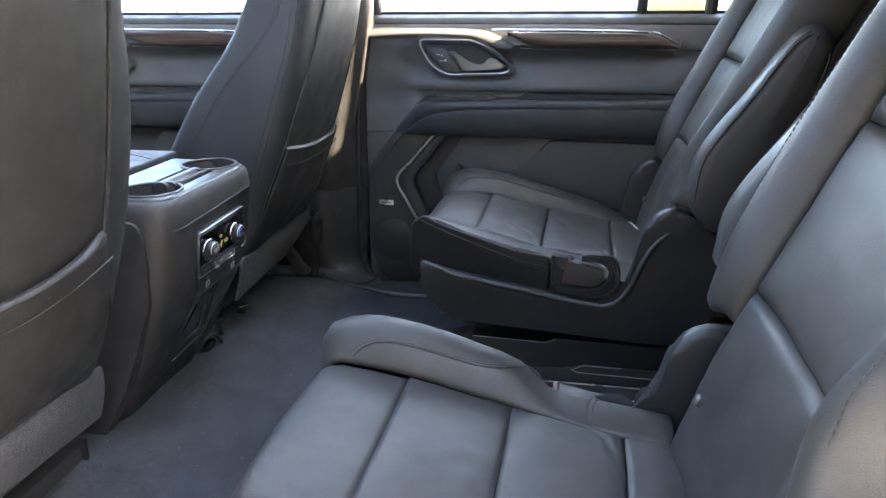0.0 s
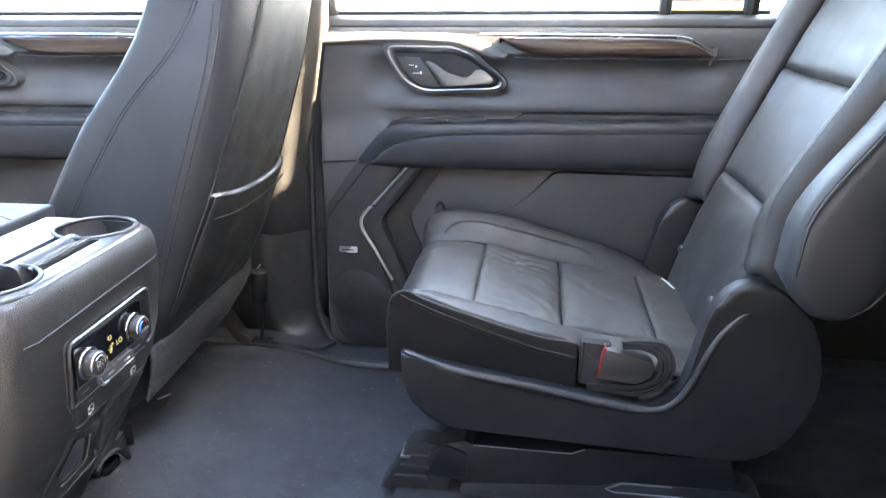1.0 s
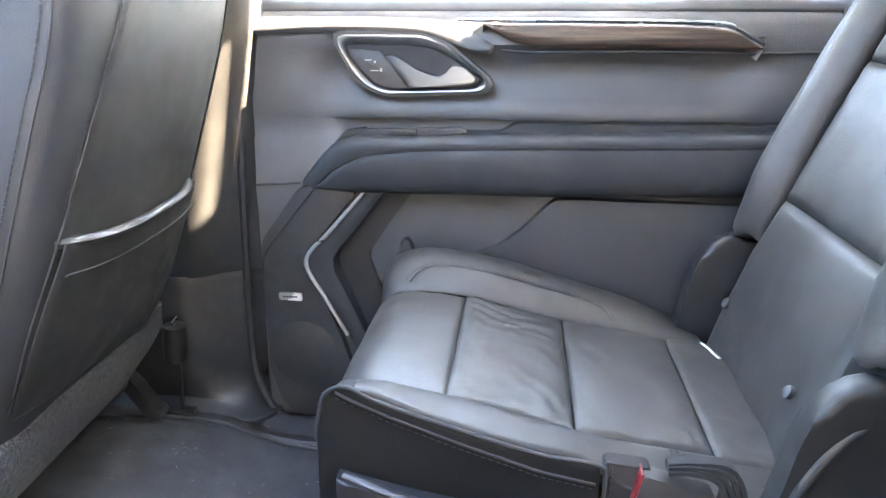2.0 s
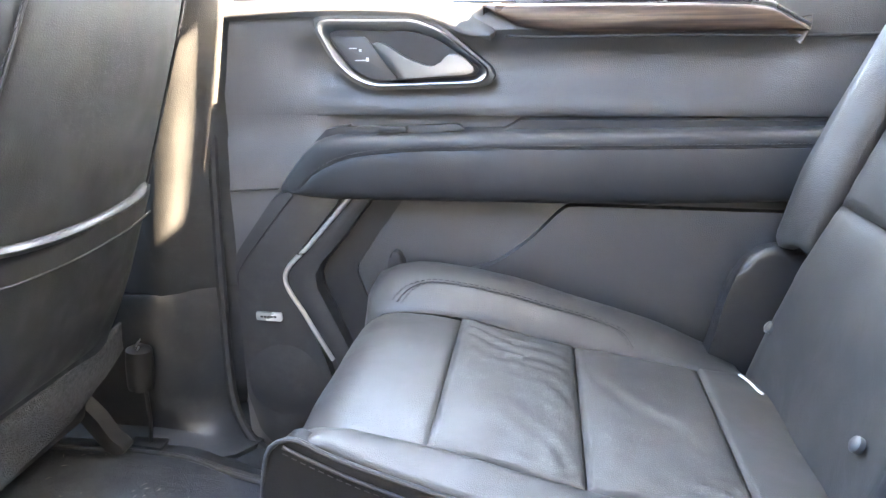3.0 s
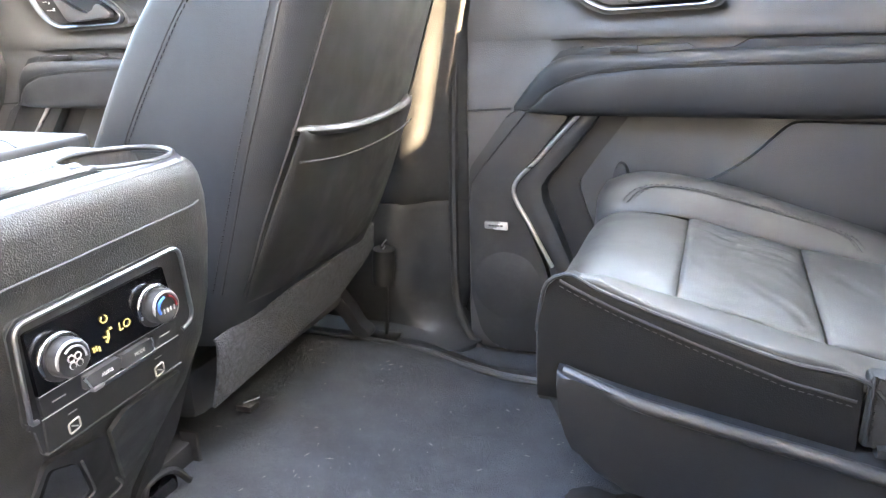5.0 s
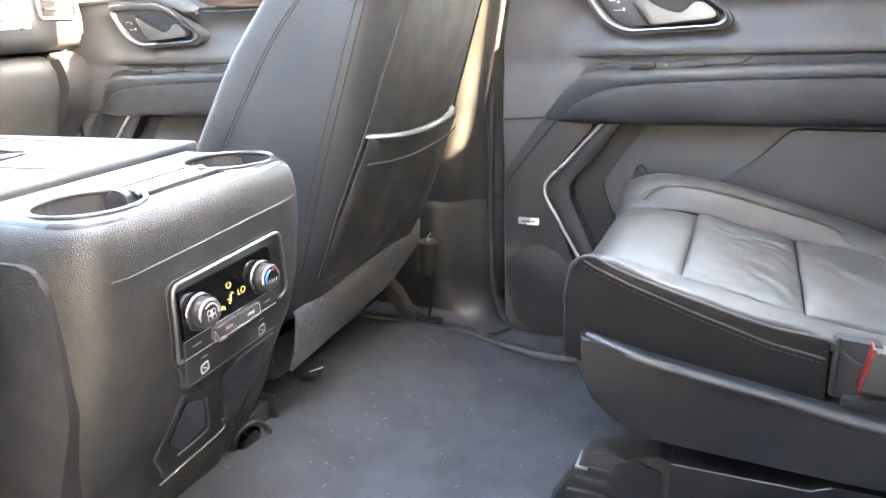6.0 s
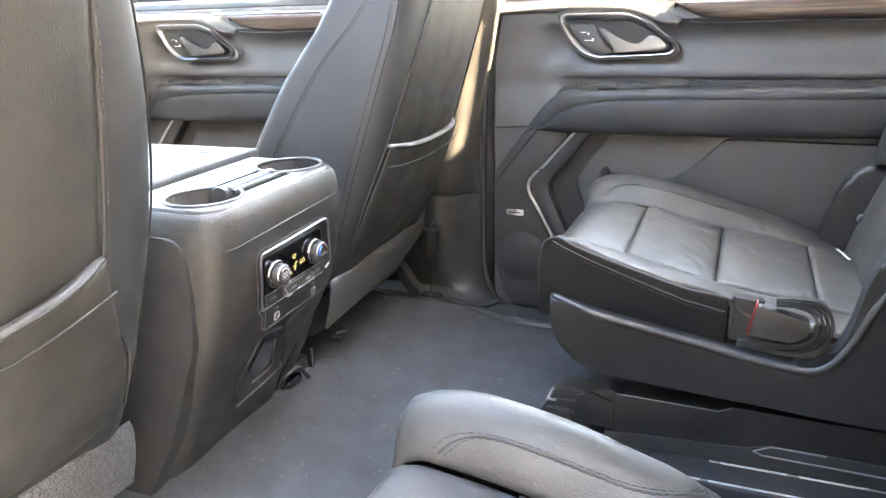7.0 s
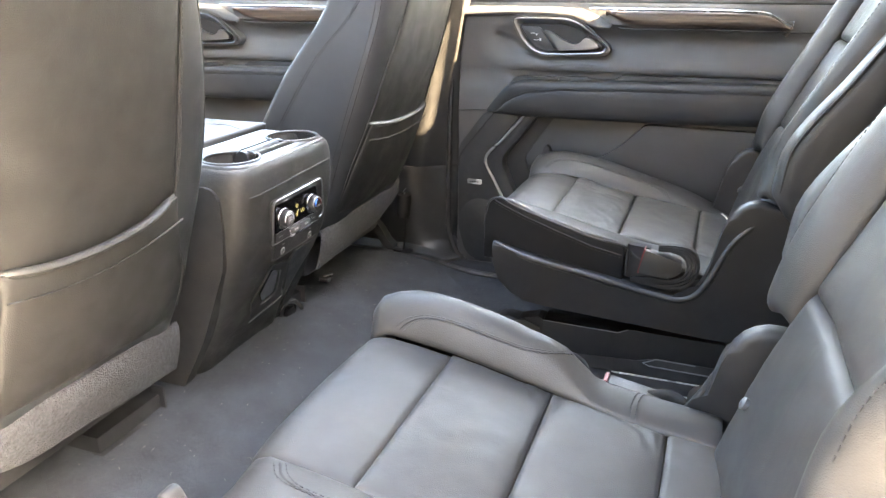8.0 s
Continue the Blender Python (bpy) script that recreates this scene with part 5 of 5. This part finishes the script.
    # cushion, frame and feet
    cush = [[P(x, 0.235 * math.copysign(abs(math.cos(t)) ** 0.4, math.cos(t)), 0.20 + zc + 0.075 * math.copysign(abs(math.sin(t)) ** 0.5, math.sin(t))) for t in (2 * math.pi * q / 24 for q in range(24))]
            for x, zc in ((-0.46, 0.0), (-0.50, 0.01), (-0.75, 0.03), (-1.0, 0.05), (-1.03, 0.04))]
    part("cushion", loft(cush), LEATHER_SMOOTH, root)
    for sd in (1, -1):
        y0, y1 = sorted((yc + s * sd * (0.18 if sd < 0 else 0.13), yc + s * sd * (0.245 if sd < 0 else 0.21)))
        if s < 0 and sd < 0:
            y0, y1 = 0.790, 0.945
        if s > 0 and sd > 0:        # here a curved arm reaches the floor
            arm = [(-0.53, 0.125), (-0.462, 0.094), (-0.436, 0.064), (-0.418, 0.032), (-0.401, 0.021), (-0.400, 0.009), (-0.426, 0.007), (-0.442, 0.030), (-0.464, 0.062), (-0.53, 0.085)]
            part("foot_bracket", prism(rounded(arm, 0.007), "y", 1.808, 1.836, 0.006, 3), DARK, root)
            part("track", box((-1.05, y0 + 0.015, 0.0), (-0.55, y1 - 0.015, 0.03), 0.004), DARK, root)
            continue
        part("foot_bracket", join(box((-0.58, y0, 0.0), (-0.462, y1, 0.036), 0.005), box((-0.57, y0 + 0.02, 0.02), (-0.50, y1 - 0.02, 0.14), 0.006), box((-0.478, y1 - 0.012, -0.002), (-0.452, y1 - 0.006, 0.05), 0.002),
                                  box((-0.478, y0 - 0.004, -0.004), (-0.452, y1 + 0.004, 0.008), 0.002)), DARK, root)
        part("track", box((-1.05, y0 + 0.015, 0.0), (-0.50, y1 - 0.015, 0.03), 0.004), DARK, root)
    part("under_frame", box((-1.0, yc - 0.2, 0.07), (-0.44, yc + 0.2, 0.14), 0.02), DARK, root)
    return root


def floor_clip(x, y):
    c = thing("floor_clip", (x, y, floor_height(x, y)), "small black and silver clip lying on the carpet", "clip")
    z = floor_height(x, y) + 0.002
    part("base", box((x - 0.014, y - 0.012, z), (x + 0.012, y + 0.010, z + 0.010), 0.003), DARK, c)
    part("pin", tube([(x - 0.004, y - 0.006, z + 0.012), (x + 0.012, y + 0.012, z + 0.014)], 0.0028), CHROME, c, "bright metal pin")


# ---- centre console ----
def console():
    root = thing("center_console", (-0.6, CY, 0.0), "black grained center console with rear climate panel", "console")
    # rear moulding: sections across the car, from the floor to the top
    prof = [(0.0, -0.455, 0.136), (0.06, -0.432, 0.140), (0.13, -0.390, 0.146), (0.20, -0.346, 0.155), (0.25, -0.322, 0.160), (0.30, -0.308, 0.163), (0.36, -0.299, 0.164), (0.395, -0.2965, 0.163), (0.414, -0.2970, 0.159), (0.424, -0.2985, 0.154), (0.4295, -0.302, 0.150), (0.4305, -0.308, 0.146)]
    loops = []
    for z, x, h in prof:
        loop = []
        for q in range(56):
            t = 2 * math.pi * q / 56
            c, n = math.cos(t), math.sin(t)
            depth = 0.13 if z < 0.42 else 0.125
            e = 0.27
            xx = x - depth + depth * math.copysign(abs(c) ** e, c) + (-0.024 * abs(n) ** 7 if c > 0 else 0)
            loop.append((xx, CY + (h + 0.008 * (n > 0)) * math.copysign(abs(n) ** e, n), z))
        loops.append(loop)
    loops.append([(x, y, 0.385) for x, y, z in loops[-1]])
    part("rear_housing", loft(loops, close=False), PLASTIC_GRAIN, root, "coarse grained rear housing")
    part("housing_line", tube([(-0.2945 if abs(w) < 0.125 else -0.300, CY + w, 0.3880 + 0.036 * w) for w in (-0.134, -0.12, -0.06, 0, 0.06, 0.12, 0.134)], 0.0012), PLASTIC, root)
    for sd in (1, -1):
        line = [(-0.47, 0.0), (-0.405, 0.116), (-0.345, 0.262), (-0.338, 0.33), (-0.338, 0.385), (-0.352, 0.403), (-0.60, 0.405), (-0.9, 0.38), (-0.95, 0.0)]
        y0, y1 = sorted((CY + sd * 0.138, CY + sd * (0.1650 + 0.008 * (sd > 0))))
        part("side_panel", prism(rounded(line, 0.014), "y", y0, y1, 0.003), MATT, root)
    # top deck with two cup wells and a slot between them
    bm = bmesh.new()
    nx, ny = 100, 154
    cup_x, cup_y, cup_off = -0.363, CY + 0.011, 0.0975
    grid = []
    for i in range(nx + 1):
        row = []
        for j in range(ny + 1):
            x, y = -0.464 + 0.161 * i / nx, CY - 0.148 + 0.302 * j / ny
            z = 0.4345 - 0.010 * max(0, 1 - min(x + 0.464, -0.303 - x, y - CY + 0.148, CY + 0.154 - y) / 0.006) ** 2
            ax, ay = x + 0.303 + 0.042, abs(y - CY - 0.003) - 0.151 + 0.042
            if ax > 0 and ay > 0:       # rounded rear corners
                q = min(1, 0.042 / math.hypot(ax, ay))
                z -= 0.010 * max(0, 1 - (0.042 - math.hypot(ax, ay) * q) / 0.006) ** 2
                x, y = x - ax * (1 - q), y - math.copysign(ay * (1 - q), y - CY - 0.003)
            for sd in (-1, 1):
                d = math.hypot(x - cup_x, y - cup_y - sd * cup_off)
                if d < 0.0465:
                    z = 0.4345 - 0.095 * min(1, (0.0465 - d) / 0.003) ** 0.7
            if -0.389 < x < -0.350 and abs(y - cup_y) < 0.075:
                z = min(z, 0.4345 - 0.022)
            if -0.3385 < x < -0.3295 and abs(y - cup_y + 0.004) < 0.053:
                z = min(z, 0.4345 - 0.05)
            row.append(bm.verts.new((x, y, z)))
        grid.append(row)
    for i in range(nx):
        for j in range(ny):
            bm.faces.new((grid[i][j], grid[i + 1][j], grid[i + 1][j + 1], grid[i][j + 1]))
    rim = grid[0][:] + [r[-1] for r in grid[1:]] + grid[-1][-2::-1] + [r[0] for r in grid[-2:0:-1]]
    low = [bm.verts.new((v.co.x, v.co.y, 0.418)) for v in rim]
    for k in range(len(rim)):
        bm.faces.new((rim[k], rim[(k + 1) % len(rim)], low[(k + 1) % len(rim)], low[k]))
    part("top_deck", bm, DECK, root, "satin black deck with two cup wells")
    for sd in (-1, 1):
        cy = cup_y + sd * cup_off
        part("cup_rim", tube([(cup_x + 0.0485 * math.cos(a), cy + 0.0485 * math.sin(a), 0.4348) for a in (2 * math.pi * q / 48 for q in range(48))], 0.0028, sides=10, closed=True), DECK, root, "smooth cup holder rim")
    bar = [(-0.386, 0.412), (-0.385, 0.428), (-0.379, 0.436), (-0.368, 0.4385), (-0.358, 0.434), (-0.354, 0.412)]
    part("slot_bridge", prism(rounded(bar, 0.004), "y", cup_y - 0.060, cup_y + 0.060, 0.002), DECK, root)
    part("slot_edge", tube([(-0.343, cup_y - 0.062, 0.434), (-0.3435, cup_y - 0.050, 0.4355), (-0.3435, cup_y + 0.050, 0.4355), (-0.341, cup_y + 0.056, 0.434)], 0.0032, 20), DECK, root)
    # padded lid and front deck
    part("lid", join(box((-0.92, CY - 0.160, 0.385), (-0.477, CY + 0.196, 0.4395), 0.006, 4)), LEATHER_SMOOTH, root, "padded leather armrest lid")
    for line in ([(-0.62, 1.166), (-0.566, 1.169), (-0.517, 1.172), (-0.484, 1.155)], [(-0.85, 1.325), (-0.712, 1.322), (-0.60, 1.300), (-0.541, 1.306), (-0.484, 1.276)]):
        part("lid_seam", tube([(x, y, 0.4394) for x, y in line], 0.0012, 24), RUBBER, root)
    part("lid_window", prism(rounded([(-0.80, 1.13), (-0.62, 1.13), (-0.635, 1.245), (-0.79, 1.255)], 0.016), "z", 0.4370, 0.4412, 0.001), GLOSS, root, "glossy phone pad in the lid")
    # climate panel
    def Q(w, z, f):
        return (-0.300 + f - max(0, 0.36 - z) * 0.14 - max(0, 0.30 - z) * 0.14, CY + lean(w, z), z)

    def lean(w, z):
        return 0.002 + (0.35 - z) * 0.2 + w * (1 + (0.35 - z) * 0.75)
    def plate(name, pts, f0, f1, m, parent=root, label="", r=0.008, bevel=0.0):
        loopa = rounded(pts, r)
        bm = bmesh.new()
        va = [bm.verts.new(Q(w, z, f0)) for w, z in loopa]
        vb = [bm.verts.new(Q(w, z, f1)) for w, z in loopa]
        n = len(loopa)
        for i in range(n):
            bm.faces.new((va[i], va[(i + 1) % n], vb[(i + 1) % n], vb[i]))
        caps = [bm.faces.new(va), bm.faces.new(vb[::-1])]
        if bevel:
            bmesh.ops.bevel(bm, geom=list(caps[1].edges), offset=bevel, segments=2, affect="EDGES", clamp_overlap=True)
        return part(name, bm, m, parent, label)
    plate("panel_surround", [(-0.080, 0.362), (0.097, 0.366), (0.096, 0.282), (0.073, 0.276), (0.071, 0.236), (-0.071, 0.236), (-0.076, 0.272), (-0.084, 0.276)], -0.004, 0.003, PLASTIC, r=0.010, bevel=0.002)
    rim = rounded([(-0.072, 0.277), (-0.080, 0.276), (-0.076, 0.359), (0.094, 0.363), (0.092, 0.284), (0.074, 0.279)], 0.011)
    part("panel_rim", tube([Q(w, z, 0.005) for w, z in rim[3:-3]], 0.0020), SATIN, root, "silver rim round the climate panel")
    plate("display", [(-0.070, 0.3505), (0.069, 0.3520), (0.071, 0.298), (-0.071, 0.296)], 0.002, 0.006, GLOSS, label="gloss black climate display", r=0.003)
    plate("button_strip", [(-0.071, 0.296), (0.071, 0.296), (0.069, 0.276), (-0.069, 0.276)], 0.002, 0.0055, PLASTIC, r=0.002)
    plate("port_panel", [(-0.069, 0.2745), (0.071, 0.2765), (0.070, 0.243), (-0.069, 0.240)], 0.001, 0.005, PLASTIC, r=0.003)
    for w, nm in ((-0.0465, "fan_knob"), (0.0505, "temperature_knob")):
        z = 0.3205
        axis = (1, 0, 0)
        k = part(nm, turned([(0.0190, 0.002), (0.0190, 0.006), (0.0175, 0.0075), (0.0150, 0.008), (0.0150, 0.017), (0.0137, 0.019), (0.001, 0.0192)], Q(w, z, 0), axis, 40), PLASTIC, root, "ribbed rotary knob")
        part("knob_ring", tube([Q(w + 0.0180 * math.cos(a), z + 0.0180 * math.sin(a), 0.0062) for a in (2 * math.pi * q / 40 for q in range(40))], 0.0021, sides=10, closed=True), CHROME, k, "bright ring round the knob")
        part("knob_edge", tube([Q(w + 0.0138 * math.cos(a), z + 0.0138 * math.sin(a), 0.0178) for a in (2 * math.pi * q / 32 for q in range(32))], 0.0012, sides=8, closed=True), SILVER, k)
        if w > 0:
            part("cold_mark", tube([Q(w + 0.0100 * math.cos(a), z + 0.0100 * math.sin(a), 0.0196) for a in [math.pi * (0.55 + 0.07 * q) for q in range(9)]], 0.0011), BLUE, k)
            part("hot_mark", tube([Q(w + 0.0100 * math.cos(a), z + 0.0100 * math.sin(a), 0.0196) for a in [math.pi * (-0.08 + 0.07 * q) for q in range(8)]], 0.0011), RED, k)
            part("knob_mark", join(*[box(Q(w - 0.006 + i * 0.004, z - 0.005, 0.0192), Q(w - 0.004 + i * 0.004, z - 0.001, 0.0198), 0) for i in range(4)]), WHITE, k)
        else:
            part("knob_mark", join(*[tube([Q(w + dx + 0.0028 * math.cos(a), z - 0.002 + dz + 0.0028 * math.sin(a), 0.0196) for a in (2 * math.pi * q / 12 for q in range(12))], 0.0006, sides=6, closed=True) for dx in (-0.003, 0.003) for dz in (-0.003, 0.003)]), WHITE, k)
            part("arc_mark", tube([Q(w + 0.0100 * math.cos(a), z + 0.0100 * math.sin(a), 0.0196) for a in [math.pi * (-0.08 + 0.09 * q) for q in range(10)]], 0.0009), WHITE, k)
    # display: fan icon, power icon, air flow icon and the reading LO
    def text(body, w, z, size, name):
        fc = bpy.data.curves.new(name, "FONT")
        fc.body, fc.size, fc.extrude = body, size, 0.0002
        tmp = bpy.data.objects.new(name, fc)
        me = bpy.data.meshes.new_from_object(tmp)
        bpy.data.objects.remove(tmp)
        me.transform(Matrix(((0, 0, 1, (-0.2995 if body == "LO" else -0.2992)), (1, 0, 0, CY + lean(w, z)), (0, 1, 0, z), (0, 0, 0, 1))))
        me.materials.append(DIGIT)
        ob = new(name, me)
        ob.parent = root
        ob.matrix_parent_inverse = Matrix.Translation(-root.location)
        return ob
    text("LO", 0.0080, 0.3150, 0.0102, "temperature_reading")
    for i, word in enumerate(("AUTO", "MODE")):
        t = text(word, -0.0215 + 0.0345 * i, 0.2872, 0.0042, "button_text")
        t.data.materials[0] = PRINT
    part("fan_icon", join(*[box(Q(-0.0195 + dx, 0.3085 + dz, 0.0062), Q(-0.0178 + dx, 0.3102 + dz, 0.0068), 0) for dx, dz in ((0, 0), (0.0025, 0), (0, 0.0025), (0.0025, 0.0025), (0.0052, -0.0015), (0.0052, 0.0010))]), DIGIT, root)
    part("power_icon", tube([Q(-0.003 + 0.0032 * math.cos(a), 0.332 + 0.0032 * math.sin(a), 0.0066) for a in [math.pi * (0.65 + 0.17 * q) for q in range(11)]], 0.0006), DIGIT, root)
    part("airflow_icon", join(tube([Q(-0.0020, 0.3205, 0.0066), Q(-0.0028, 0.3145, 0.0066), Q(-0.0055, 0.3108, 0.0066)], 0.0009), tube([Q(0.0018, 0.3215, 0.0066), Q(-0.0002, 0.3215, 0.0066)], 0.0010), tube([Q(-0.0072, 0.3165, 0.0066), Q(-0.0045, 0.3160, 0.0066)], 0.0007)), DIGIT, root)
    for i in range(2):
        plate("mode_button", [(-0.0345 + 0.0350 * i, 0.2945), (-0.0005 + 0.0350 * i, 0.2950), (-0.0005 + 0.0350 * i, 0.2815), (-0.0345 + 0.0350 * i, 0.2810)], 0.005, 0.011, GREYBTN, label="silver mode button", r=0.002, bevel=0.001)
    plate("button_sill", [(-0.030, 0.2790), (0.0355, 0.2800), (0.0355, 0.2775), (-0.030, 0.2765)], 0.004, 0.0125, CHROME, r=0.001)
    part("tray_edge", tube([Q(-0.036, 0.294, 0.0105), Q(-0.030, 0.2795, 0.012), Q(0.0352, 0.2805, 0.012), Q(0.0352, 0.2955, 0.0105)], 0.0011), CHROME, root)
    for z0 in (0.2972, 0.2755):
        part("seam_line", tube([Q(-0.071, z0, 0.0056), Q(0.071, z0 + 0.0012, 0.0056)], 0.0005), SILVER, root)
    for sd in (-1, 1):
        outline = rounded([(sd * 0.045 - 0.0055, 0.2565), (sd * 0.045 + 0.0045, 0.2585), (sd * 0.045 + 0.0055, 0.2475), (sd * 0.045 - 0.0045, 0.2455)], 0.0025)
        part("heat_icon", join(loft([[Q(w, z, f) for w, z in outline[2:9]] for f in (0.0050, 0.0056)]), tube([Q(w, z, 0.0054) for w, z in outline], 0.0008, sides=6, closed=True), tube([Q(sd * 0.045 - 0.003, 0.2535, 0.0054), Q(sd * 0.045 + 0.003, 0.2495, 0.0054)], 0.0006)), WHITE, root)
        plate("heat_lines", [(sd * 0.045 - 0.004, 0.2665), (sd * 0.045 + 0.004, 0.2665), (sd * 0.045 + 0.004, 0.2655), (sd * 0.045 - 0.004, 0.2655)], 0.005, 0.0055, WHITE, r=0.0003)
        plate("side_mark", [(sd * 0.055 - 0.006, 0.287), (sd * 0.055 + 0.006, 0.287), (sd * 0.055 + 0.006, 0.286), (sd * 0.055 - 0.006, 0.286)], 0.0055, 0.006, WHITE, r=0.0003)
    plate("port_edge", [(-0.071, 0.2410), (0.071, 0.2440), (0.071, 0.2428), (-0.071, 0.2398)], 0.001, 0.0062, GREYBTN, r=0.0005)
    # lower socket recess with its framed cover
    def S(w, z, f):
        x = float(np.interp(z, [0.06, 0.13, 0.20, 0.25], [-0.432, -0.390, -0.345, -0.318]))
        return (x + f, CY + w, z)
    for nm, pts, f0, f1, m in (("socket_recess", [(-0.050, 0.230), (0.012, 0.216), (0.072, 0.110), (-0.020, 0.096), (-0.058, 0.150)], -0.004, 0.003, DARK), ("socket_cover", [(-0.046, 0.220), (-0.016, 0.206), (0.027, 0.137), (-0.014, 0.134), (-0.046, 0.165)], 0.001, 0.0055, GLOSS)):
        lp = rounded(pts, 0.006)
        va = [S(w, z, f0) for w, z in lp]
        vb = [S(w, z, f1) for w, z in lp]
        part(nm, loft([va, vb]), m, root)
    part("socket_frame", tube([S(w, z, 0.008) for w, z in ((-0.014, 0.207), (0.022, 0.150), (0.027, 0.138), (0.018, 0.132), (-0.018, 0.130))], 0.0013, 24), GREYBTN, root)
    part("socket_sill", tube([S(w, z, 0.006) for w, z in ((0.062, 0.128), (0.078, 0.107), (0.068, 0.101), (0.02, 0.096), (-0.026, 0.090))], 0.0015, 24), GREYBTN, root)
    part("lower_panel", loft([[S(w, z, 0.0) for w, z in rounded([(0.018, 0.216), (0.030, 0.232), (0.100, 0.236), (0.096, 0.185), (0.080, 0.114)], 0.004)], [S(w, z, 0.0055) for w, z in rounded([(0.018, 0.216), (0.030, 0.232), (0.100, 0.236), (0.096, 0.185), (0.080, 0.114)], 0.004)]]), PLASTIC, root)
    # seat latch at the foot, beside the tunnel carpet
    h = thing("floor_latch", (-0.45, 1.345, 0.02), "black latch striker at the console foot", "latch")
    part("hoop", tube([(-0.455, 1.315, 0.012), (-0.448, 1.32, 0.040), (-0.440, 1.35, 0.042), (-0.435, 1.372, 0.014)], 0.0045, 16), DARK, h)
    part("block", box((-0.475, 1.318, 0.010), (-0.440, 1.360, 0.030), 0.006), GLOSS, h)


# ---- dashboard end ----
def dashboard():
    root = thing("dashboard", (-1.5, 1.5, 0.1), "dark dashboard end with vent beside the passenger door", "dashboard")
    up = [(-1.86, 0.60), (-1.55, 0.715), (-1.33, 0.700), (-1.272, 0.670), (-1.262, 0.60), (-1.268, 0.548), (-1.30, 0.532), (-1.86, 0.52)]
    part("upper_dash", prism(rounded(up, 0.02), "y", 0.50, 1.937, 0.028, 5), LEATHER_SMOOTH, root)
    end = [(-1.86, 0.527), (-1.29, 0.529), (-1.268, 0.50), (-1.262, 0.455), (-1.290, 0.390), (-1.350, 0.330), (-1.42, 0.22), (-1.50, 0.12), (-1.86, 0.12)]
    part("dash_end", prism(rounded(end, 0.016), "y", 1.868, 1.934, 0.020, 5), LEATHER_SMOOTH, root, "lower dashboard end panel")
    low = [(-1.86, 0.52), (-1.31, 0.524), (-1.288, 0.50), (-1.286, 0.44), (-1.33, 0.33), (-1.42, 0.20), (-1.86, 0.12)]
    part("glove_box", prism(rounded(low, 0.02), "y", 1.42, 1.862, 0.014, 4), LEATHER_SMOOTH, root, "glove box door")
    part("knee_panel", prism(rounded([(x - 0.04, z) for x, z in low], 0.02), "y", 0.50, 1.412, 0.014, 4), LEATHER_SMOOTH, root)
    v = part("vent", box((-1.32, 1.828, 0.606), (-1.2595, 1.918, 0.672), 0.010), DARK, root, "air vent with slats")
    for i in range(3):
        part("slat", box((-1.275, 1.836, 0.618 + 0.018 * i), (-1.2565, 1.912, 0.624 + 0.018 * i), 0.0015), PLASTIC, v)
    part("vent_tab", box((-1.270, 1.868, 0.633), (-1.2550, 1.880, 0.645), 0.002), SILVER, v)
    part("vent_rim", tube([(-1.2585, y, z) for y, z in rounded([(1.824, 0.602), (1.922, 0.602), (1.922, 0.676), (1.824, 0.676)], 0.012)], 0.0035, closed=True), SILVER, v)
    part("dash_strip", box((-1.285, 1.0, 0.582), (-1.2600, 1.80, 0.596), 0.003), SILVER, root)


floor()
ground()
grass_field()
for tx, ty, th, sd in ((-34, 60, 3.2, 1), (-5.8, 60, 2.8, 2), (-62, 70, 10, 3), (26, 74, 7, 5), (40, 88, 8, 6)):
    tree(tx, ty, th, sd)
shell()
door(0.0, "door_1", "closed rear passenger door with dark trim and wood strip", 0.655)
door(-1.08, "door_2", "closed front passenger door with dark trim and wood strip", 0.56)
window("window_1", 0.0, -0.24, 0.612, 0.446)
window("window_2", -1.08, -0.24, 0.56)
pillar_trim()
belt_anchor()
second_row_seat(1, 1.603, "empty black leather captains chair with folded up armrest")
second_row_seat(-1, 0.722, "black leather captains chair beside the open door")
buckle_set(1, 1.603, False)
buckle_set(-1, 0.722, True)
front_seat(1, 1.605, "black leather front passenger seat seen from behind")
front_seat(-1, 0.722, "black leather driver seat seen from behind")
floor_clip(-0.468, 1.545)
console()
dashboard()
